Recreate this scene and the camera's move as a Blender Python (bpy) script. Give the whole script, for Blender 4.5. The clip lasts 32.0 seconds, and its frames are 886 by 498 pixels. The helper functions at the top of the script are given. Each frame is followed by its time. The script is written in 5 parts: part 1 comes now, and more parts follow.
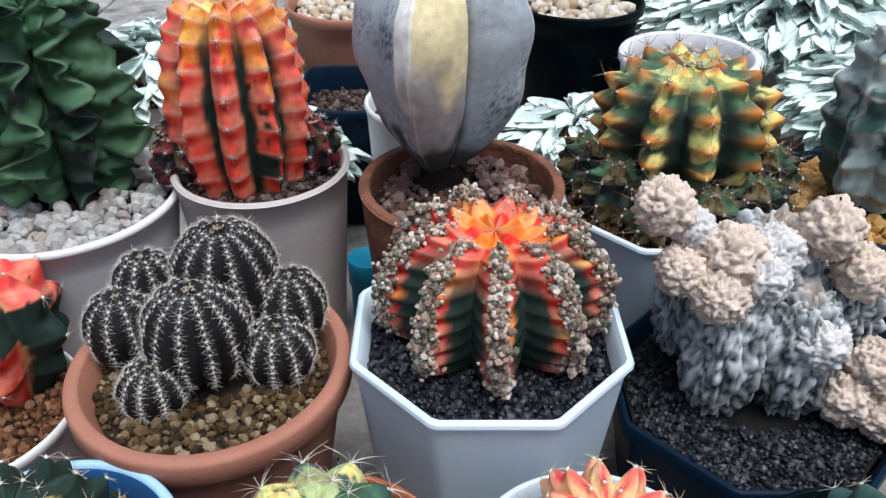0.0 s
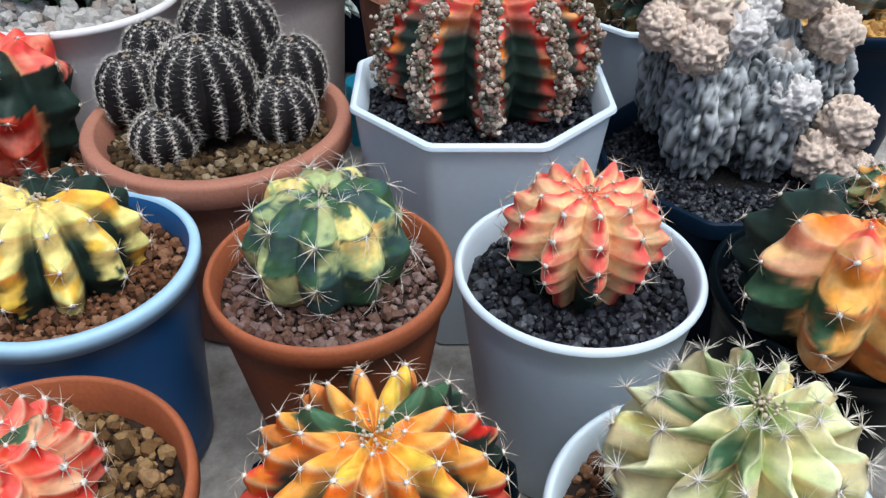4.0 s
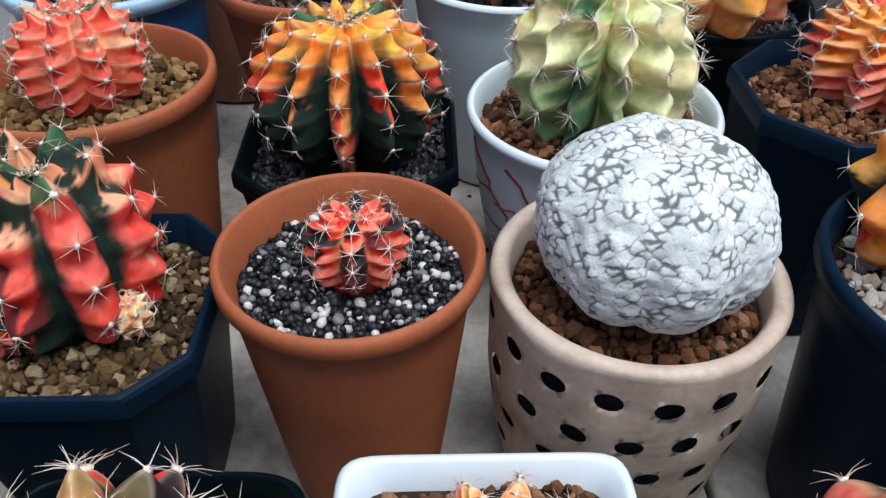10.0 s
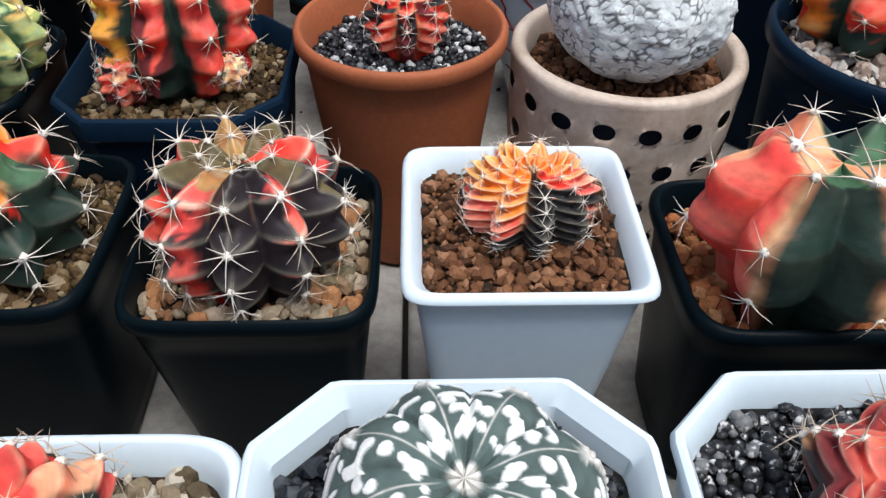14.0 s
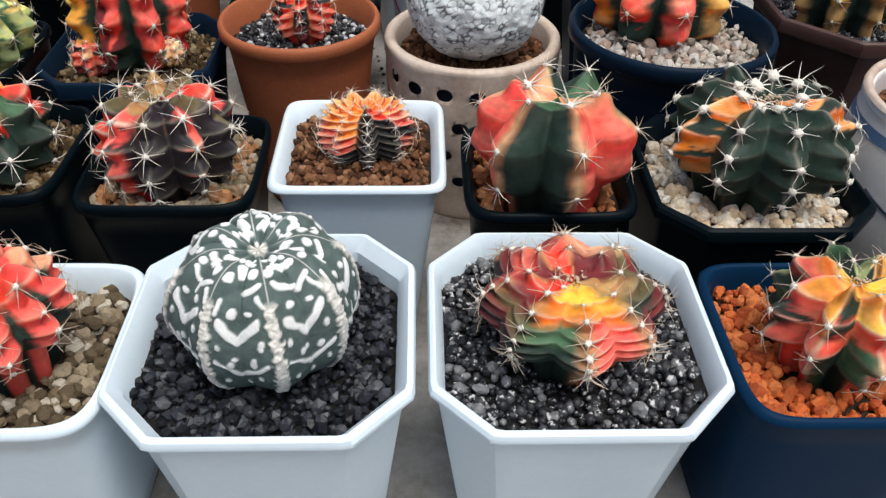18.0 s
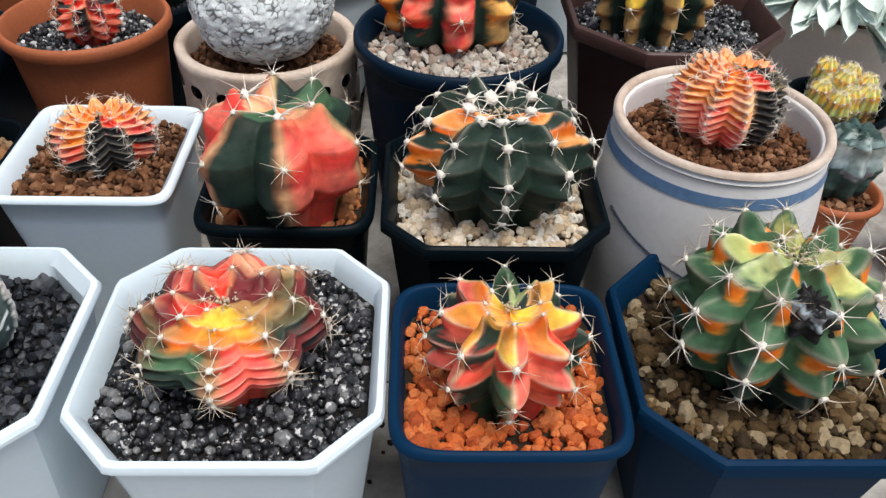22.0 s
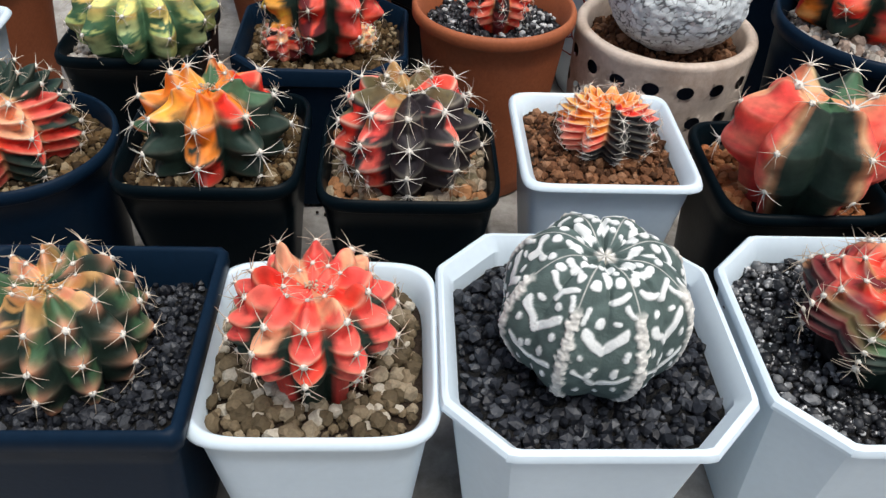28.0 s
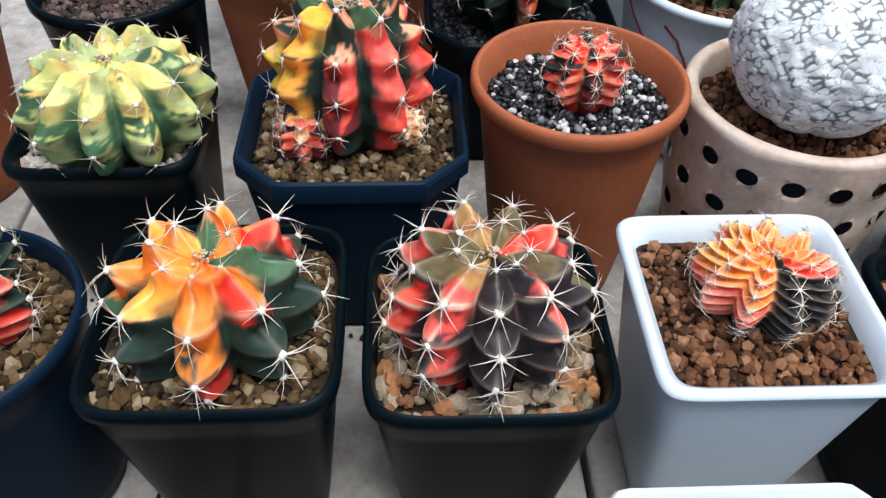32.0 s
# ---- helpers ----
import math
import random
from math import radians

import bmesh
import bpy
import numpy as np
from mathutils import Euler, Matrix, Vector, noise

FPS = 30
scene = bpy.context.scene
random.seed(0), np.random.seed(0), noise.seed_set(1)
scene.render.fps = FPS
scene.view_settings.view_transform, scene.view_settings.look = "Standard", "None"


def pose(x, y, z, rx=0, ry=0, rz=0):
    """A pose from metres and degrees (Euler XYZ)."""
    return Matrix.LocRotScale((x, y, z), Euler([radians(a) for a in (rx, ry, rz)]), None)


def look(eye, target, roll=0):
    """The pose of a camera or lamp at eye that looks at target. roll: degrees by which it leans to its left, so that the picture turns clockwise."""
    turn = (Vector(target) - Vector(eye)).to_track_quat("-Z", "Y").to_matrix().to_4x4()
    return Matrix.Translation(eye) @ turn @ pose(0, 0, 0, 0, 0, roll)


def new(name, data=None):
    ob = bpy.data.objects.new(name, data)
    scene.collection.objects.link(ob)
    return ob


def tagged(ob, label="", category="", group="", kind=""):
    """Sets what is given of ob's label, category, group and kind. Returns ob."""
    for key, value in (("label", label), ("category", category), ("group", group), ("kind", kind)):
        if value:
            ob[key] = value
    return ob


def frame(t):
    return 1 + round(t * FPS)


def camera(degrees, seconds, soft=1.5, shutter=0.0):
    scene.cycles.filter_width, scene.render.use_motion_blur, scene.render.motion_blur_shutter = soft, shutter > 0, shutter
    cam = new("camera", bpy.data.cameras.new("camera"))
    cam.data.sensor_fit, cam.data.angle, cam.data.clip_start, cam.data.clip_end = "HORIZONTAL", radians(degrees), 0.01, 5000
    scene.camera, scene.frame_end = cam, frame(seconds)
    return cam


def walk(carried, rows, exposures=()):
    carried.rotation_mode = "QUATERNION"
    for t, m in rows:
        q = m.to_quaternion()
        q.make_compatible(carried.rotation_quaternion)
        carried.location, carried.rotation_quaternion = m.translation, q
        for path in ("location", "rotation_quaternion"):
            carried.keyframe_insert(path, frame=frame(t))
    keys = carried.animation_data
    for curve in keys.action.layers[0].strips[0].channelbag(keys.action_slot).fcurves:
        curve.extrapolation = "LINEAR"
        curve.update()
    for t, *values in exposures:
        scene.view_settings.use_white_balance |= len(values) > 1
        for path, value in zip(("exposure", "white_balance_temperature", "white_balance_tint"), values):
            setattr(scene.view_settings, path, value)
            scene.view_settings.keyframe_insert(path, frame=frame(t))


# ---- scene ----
cam = camera(58.9, 32.0, soft=1.4)
METRES, EYE, TILT, LEAN, TURN = 1.2, 1.195, -34.0, 0.0, 0.0
ROWS = [
    (0.0, 0.0, 0.0, 0.0, 0.0, 0.0, -0.0),
    (0.5, 0.0005, -0.0095, -0.0125, -0.23, -0.09, -0.04),
    (1.0, 0.0006, -0.0175, -0.0242, -0.29, -0.23, 0.15),
    (1.5, 0.0035, -0.0224, -0.0348, -0.0, -0.54, 0.34),
    (2.0, 0.0036, -0.0273, -0.0458, -0.31, -1.13, -0.0),
    (2.5, 0.0017, -0.0277, -0.0587, -0.47, -1.83, -0.15),
    (4.5, -0.0012, -0.0309, -0.1067, -0.48, -3.94, 0.07),
    (5.0, -0.0028, -0.0389, -0.1206, -0.59, -4.04, -0.16),
    (5.5, -0.0051, -0.0455, -0.1325, -1.01, -3.89, -0.22),
    (6.0, -0.0011, -0.0576, -0.1436, -0.59, -4.0, -0.53),
    (6.5, 0.0011, -0.0665, -0.1527, -0.9, -3.43, -0.4),
    (7.0, 0.0043, -0.0772, -0.163, -0.53, -3.69, -0.23),
    (7.5, 0.0063, -0.085, -0.1729, -0.31, -3.9, -0.31),
    (8.0, 0.007, -0.0901, -0.1841, -0.74, -4.57, 0.22),
    (8.5, 0.0077, -0.0986, -0.1916, -0.74, -4.54, 0.39),
    (9.0, 0.0096, -0.1094, -0.203, -1.0, -4.56, 0.61),
    (9.5, 0.0117, -0.1182, -0.2149, -1.2, -4.87, 0.6),
    (10.0, 0.0144, -0.1272, -0.2236, -1.17, -5.31, 0.49),
    (10.5, 0.0183, -0.1373, -0.2333, -1.66, -5.56, 0.71),
    (11.0, 0.0168, -0.1462, -0.2432, -1.85, -6.04, 0.65),
    (11.5, 0.015, -0.1575, -0.2498, -1.61, -6.51, 0.32),
    (12.0, 0.0151, -0.1684, -0.2585, -1.36, -6.99, 0.17),
    (12.5, 0.0144, -0.1777, -0.2664, -1.47, -7.24, 0.27),
    (13.0, 0.0135, -0.1807, -0.2751, -1.68, -8.16, 0.72),
    (13.5, 0.0035, -0.1942, -0.2823, -1.7, -7.83, 0.43),
    (14.0, -0.0031, -0.2022, -0.2887, -1.73, -8.22, 0.23),
    (14.5, -0.0024, -0.214, -0.2971, -1.85, -8.64, 0.27),
    (15.0, 0.0025, -0.233, -0.3066, -2.1, -8.78, 0.26),
    (15.5, 0.0039, -0.2489, -0.3118, -2.38, -8.37, -0.28),
    (17.5, 0.0307, -0.3034, -0.3253, -1.59, -6.06, -0.09),
    (18.0, 0.0531, -0.3082, -0.3229, -1.63, -6.01, 0.01),
    (18.5, 0.0755, -0.3147, -0.3195, -1.68, -5.94, 0.41),
    (19.0, 0.0943, -0.314, -0.3199, -1.71, -6.13, 0.78),
    (19.5, 0.1083, -0.3131, -0.3167, -1.91, -6.23, 0.55),
    (20.0, 0.1279, -0.3118, -0.3154, -1.85, -6.3, 0.55),
    (20.5, 0.1409, -0.3098, -0.3154, -1.97, -6.05, -0.1),
    (21.0, 0.1526, -0.3076, -0.3165, -1.76, -6.0, -0.52),
    (21.5, 0.1593, -0.3026, -0.3159, -1.71, -6.25, -0.64),
    (22.0, 0.1593, -0.3003, -0.3152, -1.83, -6.43, -0.72),
    (22.5, 0.1551, -0.2993, -0.3157, -2.08, -6.35, -0.56),
    (23.0, 0.1331, -0.3005, -0.3143, -2.83, -6.76, -0.44),
    (23.5, 0.1064, -0.3019, -0.3135, -2.72, -6.79, -0.77),
    (24.0, 0.0798, -0.3036, -0.3174, -2.77, -6.94, -0.82),
    (24.5, 0.0606, -0.303, -0.317, -3.12, -6.74, -0.59),
    (25.0, 0.0417, -0.3027, -0.3184, -2.81, -6.93, -0.64),
    (25.5, 0.0226, -0.3014, -0.3189, -2.75, -6.91, -0.66),
    (26.0, 0.0007, -0.3021, -0.3182, -2.22, -6.76, -0.77),
    (26.5, -0.0111, -0.2996, -0.32, -2.04, -7.11, -0.85),
    (28.5, -0.0733, -0.2945, -0.3131, -3.05, -7.61, -0.97),
    (29.0, -0.0903, -0.2908, -0.3075, -2.98, -7.81, -0.69),
    (29.5, -0.096, -0.2821, -0.2987, -2.64, -8.97, -0.92),
    (30.0, -0.0903, -0.2707, -0.2866, -2.96, -9.96, -0.75),
    (30.5, -0.0865, -0.2556, -0.2755, -2.87, -11.07, -0.92),
    (31.0, -0.0825, -0.2311, -0.2649, -2.73, -12.23, -0.64),
    (31.5, -0.0813, -0.2151, -0.257, -2.74, -12.05, -0.65),
    (32.0, -0.0754, -0.192, -0.2529, -2.47, -11.06, 0.33),
]
walk(cam, [(t, pose(0, 0, EYE, TILT, LEAN, TURN) @ pose(METRES * x, METRES * y, METRES * z, 90 + pitch, roll, yaw)) for t, x, y, z, yaw, pitch, roll in ROWS],
     exposures=[(0.0, 1.04, 6200, 10), (2.0, 1.02, 6200, 10), (5.0, 0.97, 6250, 10), (7.0, 0.96, 6280, 10), (8.0, 0.89, 6300, 10), (10.0, 0.97, 6400, 10), (12.0, 1.10, 6450, 10), (13.0, 1.26, 6500, 10), (14.0, 1.14, 6600, 10), (15.0, 1.05, 6700, 10),
                (20.0, 1.02, 6950, 10), (22.0, 1.06, 6950, 10), (23.0, 1.12, 6900, 10), (24.5, 1.00, 6900, 10), (26.0, 0.96, 6900, 10), (29.0, 1.08, 6800, 10), (32.0, 1.32, 6500, 10)])

# ---- world and light: an overcast day, soft light from above ----
world = bpy.data.worlds.new("sky")
scene.world = world
world.use_nodes = True
wn = world.node_tree.nodes
sky = wn.new("ShaderNodeTexSky")
sky.sky_type = "NISHITA"
sky.sun_disc = False
sky.sun_elevation, sky.sun_rotation = radians(75), radians(135)
sky.dust_density = 4.0
wn["Background"].inputs["Strength"].default_value = 0.057
world.node_tree.links.new(sky.outputs[0], wn["Background"].inputs["Color"])
sun = new("sun", bpy.data.lights.new("sun", "SUN"))
sun.data.energy, sun.data.angle, sun.data.color = 1.52, radians(40), (0.93, 0.97, 1.0)
sun.matrix_world = look((0.45, -0.45, 3.2), (0, 0, 0.8))

# ---- materials ----
MATS = {}


def nodes_of(name):
    m = bpy.data.materials.new(name)
    m.use_nodes = True
    nt = m.node_tree
    return m, nt.nodes, nt.links, nt.nodes["Principled BSDF"]


def noise_bump(n, l, bsdf, scale, strength, dist=0.001, detail=6):
    tc = n.new("ShaderNodeTexCoord")
    nz = n.new("ShaderNodeTexNoise")
    nz.inputs["Scale"].default_value, nz.inputs["Detail"].default_value = scale, detail
    l.new(tc.outputs["Object"], nz.inputs["Vector"])
    b = n.new("ShaderNodeBump")
    b.inputs["Strength"].default_value, b.inputs["Distance"].default_value = strength, dist
    l.new(nz.outputs["Fac"], b.inputs["Height"])
    l.new(b.outputs["Normal"], bsdf.inputs["Normal"])
    return tc, nz, b


def ramp(n, stops, hold="LINEAR"):
    r = n.new("ShaderNodeValToRGB")
    e = r.color_ramp.elements
    while len(e) < len(stops):
        e.new(0.5)
    r.color_ramp.interpolation = hold
    for k, (p, c) in zip(e, stops):
        k.position, k.color = p, (*c, 1)
    return r


def surface(name, base, dirt, rough=0.5, grain=300.0, blotch=25.0, amount=0.5, bump=0.3, dist=0.0006, spread=0.12):
    """Two scales of variation: fine grain and broad stains between base and dirt."""
    m, n, l, b = nodes_of(name)
    tc, nz, _ = noise_bump(n, l, b, grain, bump, dist)
    big = n.new("ShaderNodeTexNoise")
    big.inputs["Scale"].default_value, big.inputs["Detail"].default_value, big.inputs["Roughness"].default_value = blotch, 8, 0.65
    l.new(tc.outputs["Object"], big.inputs["Vector"])
    r = ramp(n, [(0.42, (0, 0, 0)), (0.75, (1, 1, 1))])
    l.new(big.outputs["Fac"], r.inputs["Fac"])
    sc = n.new("ShaderNodeMath")
    sc.operation = "MULTIPLY"
    sc.inputs[1].default_value = amount
    l.new(r.outputs["Color"], sc.inputs[0])
    mx = n.new("ShaderNodeMix")
    mx.data_type = "RGBA"
    mx.inputs["A"].default_value, mx.inputs["B"].default_value = (*base, 1), (*dirt, 1)
    l.new(sc.outputs[0], mx.inputs["Factor"])
    hv = n.new("ShaderNodeHueSaturation")
    mr = n.new("ShaderNodeMapRange")
    mr.inputs["To Min"].default_value, mr.inputs["To Max"].default_value = 1 - spread * 2, 1 + spread * 2
    l.new(nz.outputs["Fac"], mr.inputs["Value"])
    l.new(mr.outputs["Result"], hv.inputs["Value"])
    l.new(mx.outputs["Result"], hv.inputs["Color"])
    l.new(hv.outputs["Color"], b.inputs["Base Color"])
    rr = n.new("ShaderNodeMapRange")
    rr.inputs["To Min"].default_value, rr.inputs["To Max"].default_value = rough - 0.12, min(1, rough + 0.15)
    l.new(big.outputs["Fac"], rr.inputs["Value"])
    l.new(rr.outputs["Result"], b.inputs["Roughness"])
    b.inputs["Specular IOR Level"].default_value = 0.3
    MATS[name] = m
    return m


def stones(name, cols, rough=0.75, speck=None):
    """Pebbles: each takes its own colour out of a row of colours, with a grain over it."""
    m, n, l, b = nodes_of(name)
    tc, nz, _ = noise_bump(n, l, b, 900, 0.5, 0.0005)
    geo, oi, ad = n.new("ShaderNodeNewGeometry"), n.new("ShaderNodeObjectInfo"), n.new("ShaderNodeMath")
    ad.operation = "ADD"
    l.new(geo.outputs["Random Per Island"], ad.inputs[0])
    l.new(oi.outputs["Random"], ad.inputs[1])
    fr = n.new("ShaderNodeMath")
    fr.operation = "FRACT"
    l.new(ad.outputs[0], fr.inputs[0])
    r = ramp(n, [(i / len(cols), c) for i, c in enumerate(cols)], "CONSTANT")
    l.new(fr.outputs[0], r.inputs["Fac"])
    hv = n.new("ShaderNodeHueSaturation")
    mr = n.new("ShaderNodeMapRange")
    mr.inputs["To Min"].default_value, mr.inputs["To Max"].default_value = 0.6, 1.4
    l.new(nz.outputs["Fac"], mr.inputs["Value"])
    l.new(mr.outputs["Result"], hv.inputs["Value"])
    l.new(r.outputs["Color"], hv.inputs["Color"])
    out = hv.outputs["Color"]
    if speck:
        n2 = n.new("ShaderNodeTexNoise")
        n2.inputs["Scale"].default_value, n2.inputs["Detail"].default_value = 420, 4
        l.new(tc.outputs["Object"], n2.inputs["Vector"])
        r2 = ramp(n, [(speck[0], (0, 0, 0)), (speck[0] + 0.08, (1, 1, 1))])
        l.new(n2.outputs["Fac"], r2.inputs["Fac"])
        mx = n.new("ShaderNodeMix")
        mx.data_type = "RGBA"
        mx.inputs["B"].default_value = (*speck[1], 1)
        l.new(r2.outputs["Color"], mx.inputs["Factor"])
        l.new(out, mx.inputs["A"])
        out = mx.outputs["Result"]
    l.new(out, b.inputs["Base Color"])
    b.inputs["Roughness"].default_value = rough
    b.inputs["Specular IOR Level"].default_value = 0.3 if rough <= 0.5 else 0.14
    MATS[name] = m
    return m


def painted(name, rough=0.45, grain=500.0, bump=0.25, spread=0.18, sss=0.0):
    """Living skin: the colour of each rib is carried by the mesh, the grain over it by noise."""
    m, n, l, b = nodes_of(name)
    tc, nz, _ = noise_bump(n, l, b, grain, bump, 0.0006)
    at = n.new("ShaderNodeVertexColor")
    at.layer_name = "skin"
    n2 = n.new("ShaderNodeTexNoise")
    n2.inputs["Scale"].default_value, n2.inputs["Detail"].default_value = 160, 5
    l.new(tc.outputs["Object"], n2.inputs["Vector"])
    mr = n.new("ShaderNodeMapRange")
    mr.inputs["To Min"].default_value, mr.inputs["To Max"].default_value = 1 - spread * 2, 1 + spread * 2
    l.new(n2.outputs["Fac"], mr.inputs["Value"])
    hv = n.new("ShaderNodeHueSaturation")
    l.new(mr.outputs["Result"], hv.inputs["Value"])
    l.new(at.outputs["Color"], hv.inputs["Color"])
    l.new(hv.outputs["Color"], b.inputs["Base Color"])
    b.inputs["Roughness"].default_value = rough
    b.inputs["Specular IOR Level"].default_value = 0.2
    if sss:
        b.inputs["Subsurface Weight"].default_value = sss
        b.inputs["Subsurface Radius"].default_value = (0.004, 0.0018, 0.001)
        b.inputs["Subsurface Scale"].default_value = 1.0
    MATS[name] = m
    return m


painted("cactus_skin", rough=0.55, spread=0.22, bump=0.35)
painted("wool_skin", rough=0.9, grain=900, bump=0.6)
painted("bark_skin", rough=0.8, grain=350, bump=0.45, spread=0.25)
surface("terracotta", (0.36, 0.105, 0.042), (0.26, 0.075, 0.032), 0.62, 500, 30, 0.6, 0.25)
surface("terracotta_pale", (0.40, 0.175, 0.115), (0.30, 0.125, 0.08), 0.7, 500, 22, 0.5, 0.3)
surface("terracotta_rough", (0.26, 0.105, 0.06), (0.07, 0.04, 0.028), 0.85, 220, 55, 0.9, 0.9, 0.002)
surface("white_plastic", (0.67, 0.785, 0.86), (0.53, 0.65, 0.735), 0.35, 300, 14, 0.35, 0.06, spread=0.02)
surface("white_ceramic", (0.79, 0.79, 0.79), (0.62, 0.60, 0.58), 0.35, 300, 18, 0.5, 0.08, spread=0.04)
surface("clay_grey", (0.55, 0.50, 0.47), (0.44, 0.37, 0.34), 0.7, 400, 14, 0.7, 0.3, spread=0.06)
surface("black_plastic", (0.0020, 0.0055, 0.0080), (0.004, 0.009, 0.012), 0.34, 350, 16, 0.4, 0.1, spread=0.1)
surface("navy_plastic", (0.0045, 0.0145, 0.0310), (0.010, 0.022, 0.040), 0.34, 350, 16, 0.4, 0.1, spread=0.1)
surface("blue_plastic", (0.02, 0.10, 0.27), (0.04, 0.13, 0.30), 0.35, 300, 14, 0.4, 0.06, spread=0.03)
surface("blue_rim", (0.40, 0.63, 0.80), (0.32, 0.54, 0.72), 0.4, 300, 25, 0.5, 0.06, spread=0.03)
surface("dark_blue_plastic", (0.002, 0.022, 0.058), (0.004, 0.028, 0.066), 0.45, 300, 14, 0.4, 0.08, spread=0.05)
for q in ("black_plastic", "navy_plastic", "dark_blue_plastic"):  # matt moulded plastic
    MATS[q].node_tree.nodes["Principled BSDF"].inputs["Specular IOR Level"].default_value = 0.05
surface("brown_glaze", (0.055, 0.026, 0.022), (0.09, 0.055, 0.05), 0.4, 300, 22, 0.6, 0.1)
surface("cream_clay", (0.60, 0.50, 0.42), (0.26, 0.16, 0.10), 0.6, 350, 40, 0.75, 0.4, spread=0.08)
surface("blue_line", (0.10, 0.20, 0.36), (0.20, 0.32, 0.48), 0.4, 300, 60, 0.6, 0.1)
surface("red_line", (0.28, 0.03, 0.035), (0.16, 0.03, 0.03), 0.4, 300, 60, 0.6, 0.1)
surface("dark_hole", (0.035, 0.045, 0.07), (0.08, 0.09, 0.13), 0.9)
surface("soil", (0.030, 0.018, 0.011), (0.014, 0.009, 0.006), 0.95, 600, 120, 0.8, 1.0, 0.002)
surface("soil_black", (0.006, 0.006, 0.006), (0.014, 0.012, 0.011), 0.95, 600, 120, 0.8, 1.0, 0.002)
surface("cement", (0.40, 0.385, 0.36), (0.085, 0.07, 0.055), 0.85, 260, 22, 1.0, 0.5, 0.001, 0.1)
surface("earth", (0.12, 0.095, 0.07), (0.06, 0.05, 0.04), 0.95, 30, 2, 0.8, 0.6, 0.01)
surface("cyan_plastic", (0.03, 0.42, 0.62), (0.03, 0.32, 0.5), 0.35, 300, 20, 0.4, 0.05)
surface("spine", (0.62, 0.53, 0.42), (0.36, 0.25, 0.17), 0.55, 300, 200, 0.7, 0.0)
surface("spine_dark", (0.16, 0.10, 0.07), (0.42, 0.33, 0.24), 0.6, 300, 150, 0.7, 0.0)
surface("spine_white", (0.78, 0.74, 0.66), (0.62, 0.50, 0.38), 0.55, 300, 200, 0.5, 0.0)
surface("wool_tan", (0.60, 0.50, 0.36), (0.34, 0.25, 0.16), 0.95, 900, 300, 0.6, 0.8, 0.001)
surface("wool", (0.80, 0.76, 0.68), (0.55, 0.47, 0.37), 0.95, 900, 300, 0.5, 0.8, 0.001)
surface("silver_leaf", (0.76, 0.85, 0.80), (0.46, 0.60, 0.52), 0.7, 300, 30, 0.6, 0.2)
surface("table_leg", (0.25, 0.25, 0.25), (0.15, 0.12, 0.1), 0.6)
stones("brown_stone", [(0.120, 0.052, 0.025), (0.19, 0.088, 0.043), (0.062, 0.028, 0.014), (0.26, 0.135, 0.075), (0.14, 0.060, 0.029)])
stones("mauve_stone", [(0.128, 0.075, 0.064), (0.180, 0.120, 0.105), (0.105, 0.056, 0.041), (0.225, 0.158, 0.135), (0.143, 0.083, 0.060)])
stones("tan_stone", [(0.20, 0.115, 0.045), (0.115, 0.062, 0.025), (0.29, 0.18, 0.085), (0.155, 0.085, 0.034), (0.075, 0.045, 0.020), (0.24, 0.15, 0.065)])
stones("mixed_stone", [(0.240, 0.160, 0.096), (0.336, 0.160, 0.072), (0.288, 0.232, 0.160), (0.176, 0.144, 0.088), (0.400, 0.320, 0.240), (0.224, 0.112, 0.056)])
stones("grit", [(0.080, 0.048, 0.022), (0.125, 0.080, 0.037), (0.034, 0.022, 0.012), (0.175, 0.122, 0.066), (0.060, 0.040, 0.018), (0.27, 0.21, 0.13), (0.048, 0.030, 0.014), (0.10, 0.060, 0.026)])
stones("orange_stone", [(0.55, 0.13, 0.035), (0.42, 0.10, 0.03), (0.62, 0.19, 0.06), (0.36, 0.075, 0.025), (0.52, 0.15, 0.05)])
stones("apricot_stone", [(0.408, 0.170, 0.068), (0.306, 0.111, 0.043), (0.468, 0.238, 0.111), (0.357, 0.128, 0.051), (0.255, 0.102, 0.043)])
stones("white_stone", [(0.594, 0.513, 0.396), (0.648, 0.612, 0.540), (0.495, 0.378, 0.252), (0.630, 0.558, 0.450), (0.540, 0.423, 0.297)], 0.6)
stones("black_stone", [(0.009, 0.011, 0.015), (0.022, 0.025, 0.032), (0.006, 0.007, 0.010), (0.058, 0.063, 0.072), (0.014, 0.016, 0.021), (0.030, 0.033, 0.040)], 0.42)
# white specks: part mineral fleck, part painted glints on the dark stones
stones("speckled_stone", [(0.018, 0.019, 0.023), (0.045, 0.048, 0.053), (0.010, 0.011, 0.013), (0.026, 0.028, 0.032), (0.15, 0.155, 0.16), (0.014, 0.015, 0.018)], 0.45, (0.58, (0.55, 0.55, 0.55)))
stones("salt_stone", [(0.008, 0.009, 0.011), (0.018, 0.020, 0.024), (0.58, 0.59, 0.59), (0.006, 0.007, 0.009), (0.030, 0.032, 0.037), (0.010, 0.011, 0.013), (0.16, 0.17, 0.18), (0.014, 0.015, 0.018), (0.42, 0.43, 0.43), (0.020, 0.022, 0.026)], 0.45)
stones("pale_stone", [(0.414, 0.369, 0.315), (0.324, 0.279, 0.234), (0.522, 0.486, 0.432), (0.360, 0.270, 0.216), (0.468, 0.441, 0.405)], 0.7)
